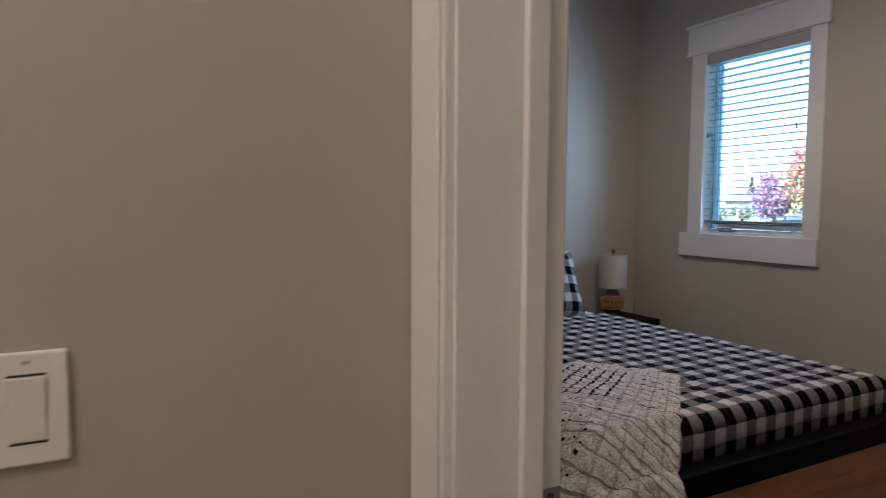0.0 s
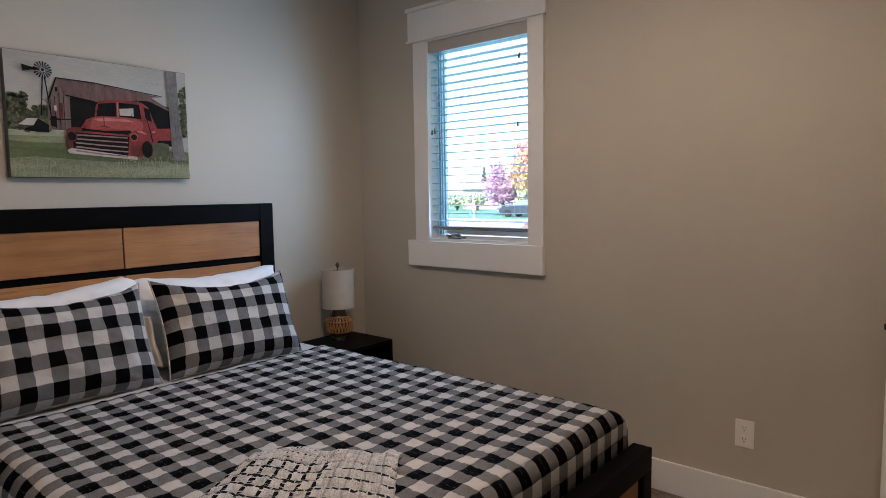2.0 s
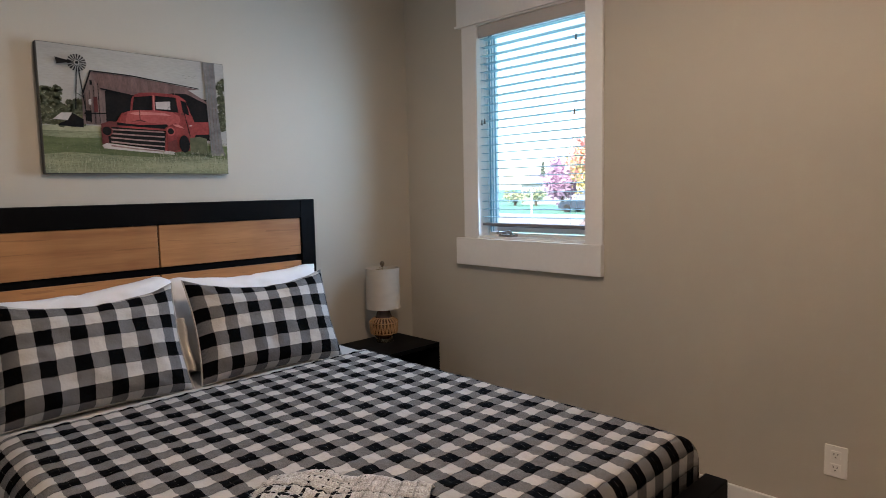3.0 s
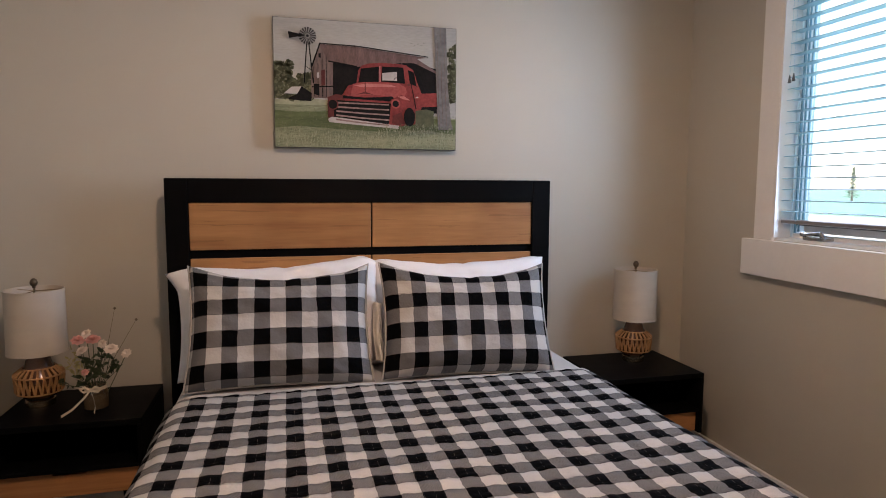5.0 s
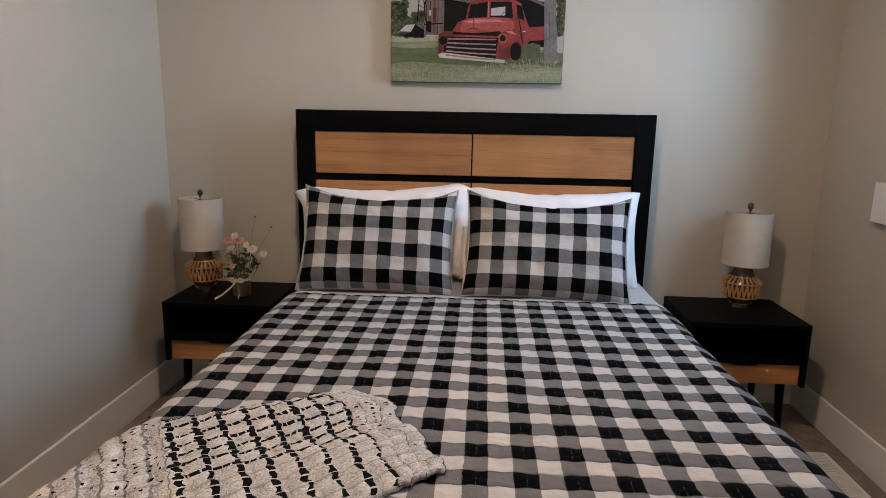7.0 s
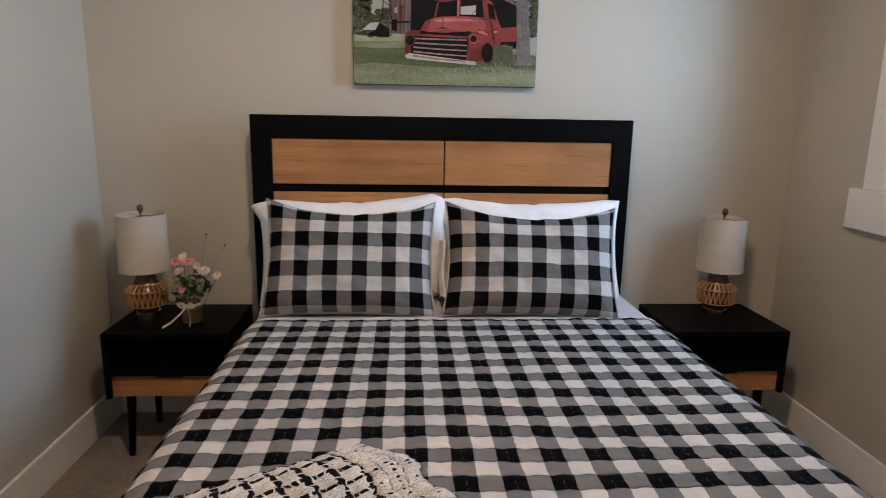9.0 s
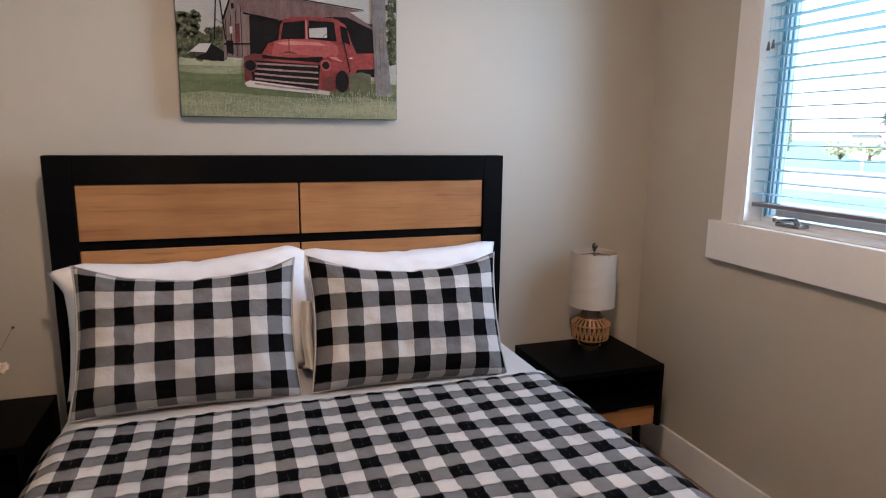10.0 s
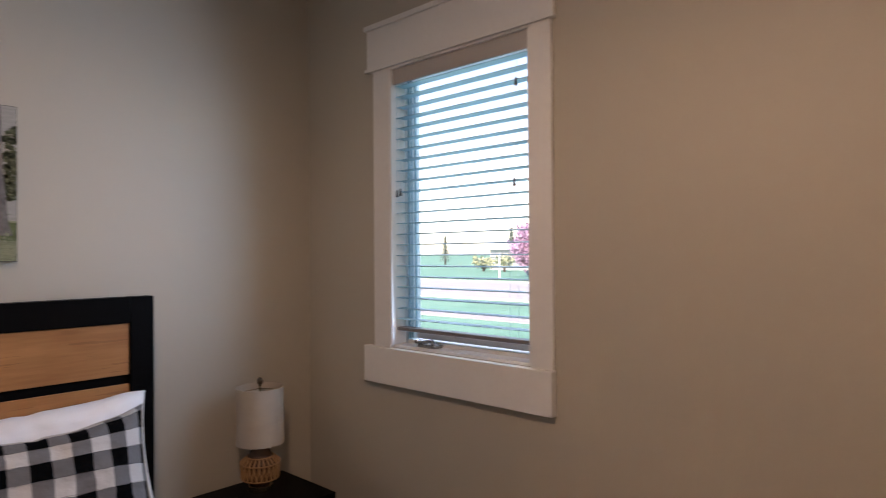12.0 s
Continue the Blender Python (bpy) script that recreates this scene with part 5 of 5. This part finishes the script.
setting("road", one_box(23.7, 36.8, -300, 300, GZ + 0.001, GZ + 0.02), ROAD, "pale concrete street beyond the lawn", "road")
setting("pavement", one_box(16.9, 18.4, -300, 300, GZ + 0.001, GZ + 0.03), ROAD, "pale concrete footpath along the street", "pavement")
bm = bmesh.new()
box(bm, 23.4, 23.7, -300, 300, GZ, GZ + 0.13)
box(bm, 36.8, 37.1, -300, 300, GZ, GZ + 0.13)
setting("kerb", bm, ROAD, "low concrete kerbs along the street", "kerb")


def tree(name, label, x, y, height, spread, colours, seed, leaves=1500, low=0.32):
    rnd = random.Random(seed)
    ob = thing(name, label, "tree", at=(x, y, GZ))
    bm = bmesh.new()
    rod(bm, (0, 0, 0), (0.05, 0.03, height * 0.5), 0.17, 0.10, 10)
    tips = []
    for k in range(11):
        a = k * 2.4 + rnd.random()
        base = Vector((0.02, 0.02, height * rnd.uniform(low, 0.5)))
        tip = Vector((spread * rnd.uniform(0.3, 0.85) * math.cos(a), spread * rnd.uniform(0.3, 0.85) * math.sin(a), height * rnd.uniform(0.5, 0.93)))
        rod(bm, base, tip, 0.06, 0.015, 6)
        tips += [tip, base.lerp(tip, 0.6)]
    part("trunk", bm, BARK, ob)
    for c, colour in enumerate(colours):
        bm = bmesh.new()
        for k in range(leaves // len(colours)):
            p = Vector(rnd.choice(tips)) + Vector((rnd.gauss(0, 0.22 * spread), rnd.gauss(0, 0.22 * spread), rnd.gauss(0, 0.09 * height)))
            if p.z < height * low * 0.7 or len(colours) > 2 and abs(1.25 * (1 - p.z / height) - (c + 0.3) / len(colours)) > 0.42:
                continue
            s = rnd.uniform(0.11, 0.24)
            q = Euler((rnd.uniform(0, 6), rnd.uniform(0, 6), rnd.uniform(0, 6))).to_matrix()
            bm.faces.new([bm.verts.new(p + q @ Vector(w)) for w in ((s, 0, 0), (0, s * 0.6, s * 0.1), (-s, 0, 0), (0, -s * 0.6, s * 0.1))])
        part("crown", bm, colour, ob)
    return ob


L_RED = surface("coral_leaves", (0.68, 0.27, 0.24), (0.80, 0.42, 0.37), 0.7, coarse=2)
L_GOLD = surface("golden_leaves", (0.70, 0.54, 0.20), (0.82, 0.70, 0.34), 0.7, coarse=2)
L_LIME = surface("yellow_green_leaves", (0.46, 0.48, 0.26), (0.60, 0.60, 0.38), 0.7, coarse=2)
L_PLUM = surface("plum_leaves", (0.42, 0.27, 0.40), (0.56, 0.38, 0.52), 0.7, coarse=2)
L_GREEN = surface("dark_green_leaves", (0.16, 0.24, 0.20), (0.24, 0.32, 0.26), 0.8, coarse=2)
tree("maple_tree", "autumn maple with coral and golden leaves on the lawn", 45.0, 28.1, 5.9, 1.9, (L_RED, L_RED, L_GOLD, L_LIME), 3, 7000, 0.2)
tree("maple_tree", "yellow-green autumn maple on the lawn", 46.0, 24.6, 5.2, 2.0, (L_LIME, L_GOLD), 5, 2600, 0.2)
tree("plum_tree", "round purple-leaved plum tree beside the maple", 46.0, 31.6, 4.3, 1.5, (L_PLUM,), 9, 6000, 0.14)


def fir(x, y, height, seed):
    rnd = random.Random(seed)
    ob = thing("fir_tree", "dark green fir in the distance", "tree", at=(x, y, GZ))
    part("trunk", rod(bmesh.new(), (0, 0, 0), (0, 0, height * 0.95), 0.16, 0.02, 8), BARK, ob)
    bm = bmesh.new()
    for k in range(700):
        h = rnd.uniform(0.12, 0.99)
        r = (1 - h) * height * 0.28 * rnd.uniform(0.3, 1.0)
        a = rnd.uniform(0, 6.28)
        p = Vector((r * math.cos(a), r * math.sin(a), h * height - 0.1 * r))
        s = rnd.uniform(0.15, 0.32)
        out, side = Vector((math.cos(a), math.sin(a), -0.3)), Vector((-math.sin(a), math.cos(a), 0))
        bm.faces.new([bm.verts.new(p + w) for w in (out * s, side * s * 0.5, out * -s, side * s * -0.5)])
    part("crown", bm, L_GREEN, ob)


fir(65.0, 47.6, 5.3, 1)
fir(88.0, 80.0, 5.5, 3)


SLATE = surface("slate_siding", (0.16, 0.20, 0.25), (0.22, 0.27, 0.32), 0.7, coarse=1, fine=9, bump=0.2)
for sx, sy, sh, seed in ((58.0, 43.5, 2.0, 21), (58.0, 46.5, 1.7, 22), (46.0, 26.4, 1.5, 25)):
    tree("shrub", "rounded green garden shrub across the street", sx, sy, sh, 1.3, (L_GREEN, L_LIME), seed, 500, 0.05)
FAR_GLASS = surface("far_glass", (0.20, 0.24, 0.28), (0.28, 0.32, 0.36), 0.3, bump=0)


def house(x, y, w, d, eave, ridge, roof, walls, hip=0.0):
    ob = thing("house", "low pale house across the street with a gabled roof", "house", at=(x, y, GZ))
    part("wall", one_box(0, d, -w / 2, w / 2, 0, eave), walls, ob)
    bm = bmesh.new()
    pts = [(-0.5, eave), (d / 2, ridge), (d + 0.5, eave), (d + 0.5, eave + 0.2), (d / 2, ridge + 0.22), (-0.5, eave + 0.2)]
    lo = [bm.verts.new((px, -w / 2 - 0.5 + (hip if pz >= ridge else 0), pz)) for px, pz in pts]
    hi = [bm.verts.new((px, w / 2 + 0.5 - (hip if pz >= ridge else 0), pz)) for px, pz in pts]
    bm.faces.new(lo)
    bm.faces.new(hi[::-1])
    for i in range(6):
        bm.faces.new((lo[i], lo[(i + 1) % 6], hi[(i + 1) % 6], hi[i]))
    part("roof", bm, roof, ob, "plum-grey shingle roof")
    for k in () if hip else (-0.28, 0.05, 0.33):
        win = part("window", one_box(-0.04, 0.05, k * w - 0.7, k * w + 0.7, 0.9, 2.0), TRIM, ob, "white framed window")
        part("pane", one_box(-0.05, -0.041, k * w - 0.6, k * w + 0.6, 1.0, 1.9), FAR_GLASS, win)


PALE_ROOF = surface("pale_grey_shingle", (0.40, 0.40, 0.44), (0.50, 0.50, 0.54), 0.8, coarse=2, fine=20, bump=0.5, depth=0.02)
house(63.0, 45.0, 9.0, 7.0, 2.5, 3.7, PALE_ROOF, WALLS_OUT)
house(60.0, 30.0, 13.0, 9.0, 2.4, 4.2, PALE_ROOF, SLATE)


def parked_car(x, y, paint_coat):
    """A far saloon standing along the street: lower body, glazed cabin, four wheels."""
    ob = thing("car", "dark blue-grey car parked across the street", "car", at=(x, y, GZ))
    for name, pts, half, coat in (("body", [(-2.1, 0.32), (2.1, 0.32), (2.15, 0.62), (1.9, 0.82), (0.9, 0.92), (-1.6, 0.94), (-2.1, 0.80)], 0.86, paint_coat), ("cabin", [(-1.5, 0.945), (0.85, 0.945), (0.25, 1.40), (-1.05, 1.42)], 0.74, FAR_GLASS), ("roof_panel", [(-1.02, 1.422), (0.22, 1.402), (0.15, 1.45), (-0.95, 1.47)], 0.72, paint_coat)):
        bm = prism(bmesh.new(), pts, -half, half)
        piece = part(name, bm, coat, ob)
        piece.matrix_basis = pose(0, 0, 0, 0, 0, 90)
    for a in (-1.3, 1.3):
        for b in (-0.80, 0.80):
            bm = rod(bmesh.new(), (b - 0.1, a, 0.32), (b + 0.1, a, 0.32), 0.32, seg=18)
            part("wheel", bm, SLOT, ob, "black tyre")


parked_car(43.5, 27.6, surface("dark_car_paint", (0.035, 0.05, 0.075), (0.05, 0.07, 0.10), 0.3, bump=0))
sign = thing("post", "thin white post on the far lawn", "post", at=(40.0, 30.35, GZ))
part("pole", rod(bmesh.new(), (0, 0, 0), (0, 0, 1.85), 0.07, seg=8), TRIM, sign)
part("cap", rod(bmesh.new(), (0, 0, 1.851), (0, 0, 2.0), 0.14, 0.09, seg=8), TRIM, sign)
porch = thing("garden_porch", "small brick porch post under a shingled hip roof", "porch", at=(9.0, 5.22, GZ))
part("post", one_box(-0.12, 0.12, -0.16, 0.04, 0, 1.29, 0.005), BRICK, porch, "red brick post")
part("post_trim", one_box(-0.13, 0.13, 0.0405, 0.115, 0, 1.29, 0.005), TRIM, porch, "white painted post trim")
part("fascia", one_box(-0.19, 2.0, -1.9, 0.49, 1.291, 1.375, 0.004), TRIM, porch, "white fascia board")
SHINGLE = surface("rust_shingle", (0.165, 0.13, 0.12), (0.26, 0.21, 0.195), 0.85, coarse=6, fine=50, bump=0.5, depth=0.01)
bm = bmesh.new()
base = [bm.verts.new(p) for p in ((-0.20, 0.50, 1.376), (-0.20, -1.9, 1.376), (2.0, -1.9, 1.376), (2.0, 0.50, 1.376))]
ridge = [bm.verts.new(p) for p in ((0.90, 0.28, 2.09), (0.90, -1.6, 2.09))]
for f in ((base[0], base[1], ridge[1], ridge[0]), (base[2], base[3], ridge[0], ridge[1]), (base[3], base[0], ridge[0]), (base[1], base[2], ridge[1]), tuple(base)):
    bm.faces.new(f)
roof = part("porch_roof", bm, SHINGLE, porch, "rust-brown shingled roof")
for k in range(9):
    lo, hi = k / 9, (k + 1) / 9
    quad = [(-0.20 + 1.10 * f, (0.50 - 0.22 * f) if e else (-1.9 + 0.30 * f), 1.376 + 0.714 * f) for f, e in ((lo, 1), (lo, 0), (hi, 0), (hi, 1))]
    bm = bmesh.new()
    top = [bm.verts.new((x - 0.010, y, z + (0.018 if q < 2 else 0.006))) for q, (x, y, z) in enumerate(quad)]
    low = [bm.verts.new(p) for p in quad]
    bm.faces.new(top)
    for q in range(4):
        bm.faces.new((top[q], top[(q + 1) % 4], low[(q + 1) % 4], low[q]))
    part("shingle_row", bm, SHINGLE, roof)
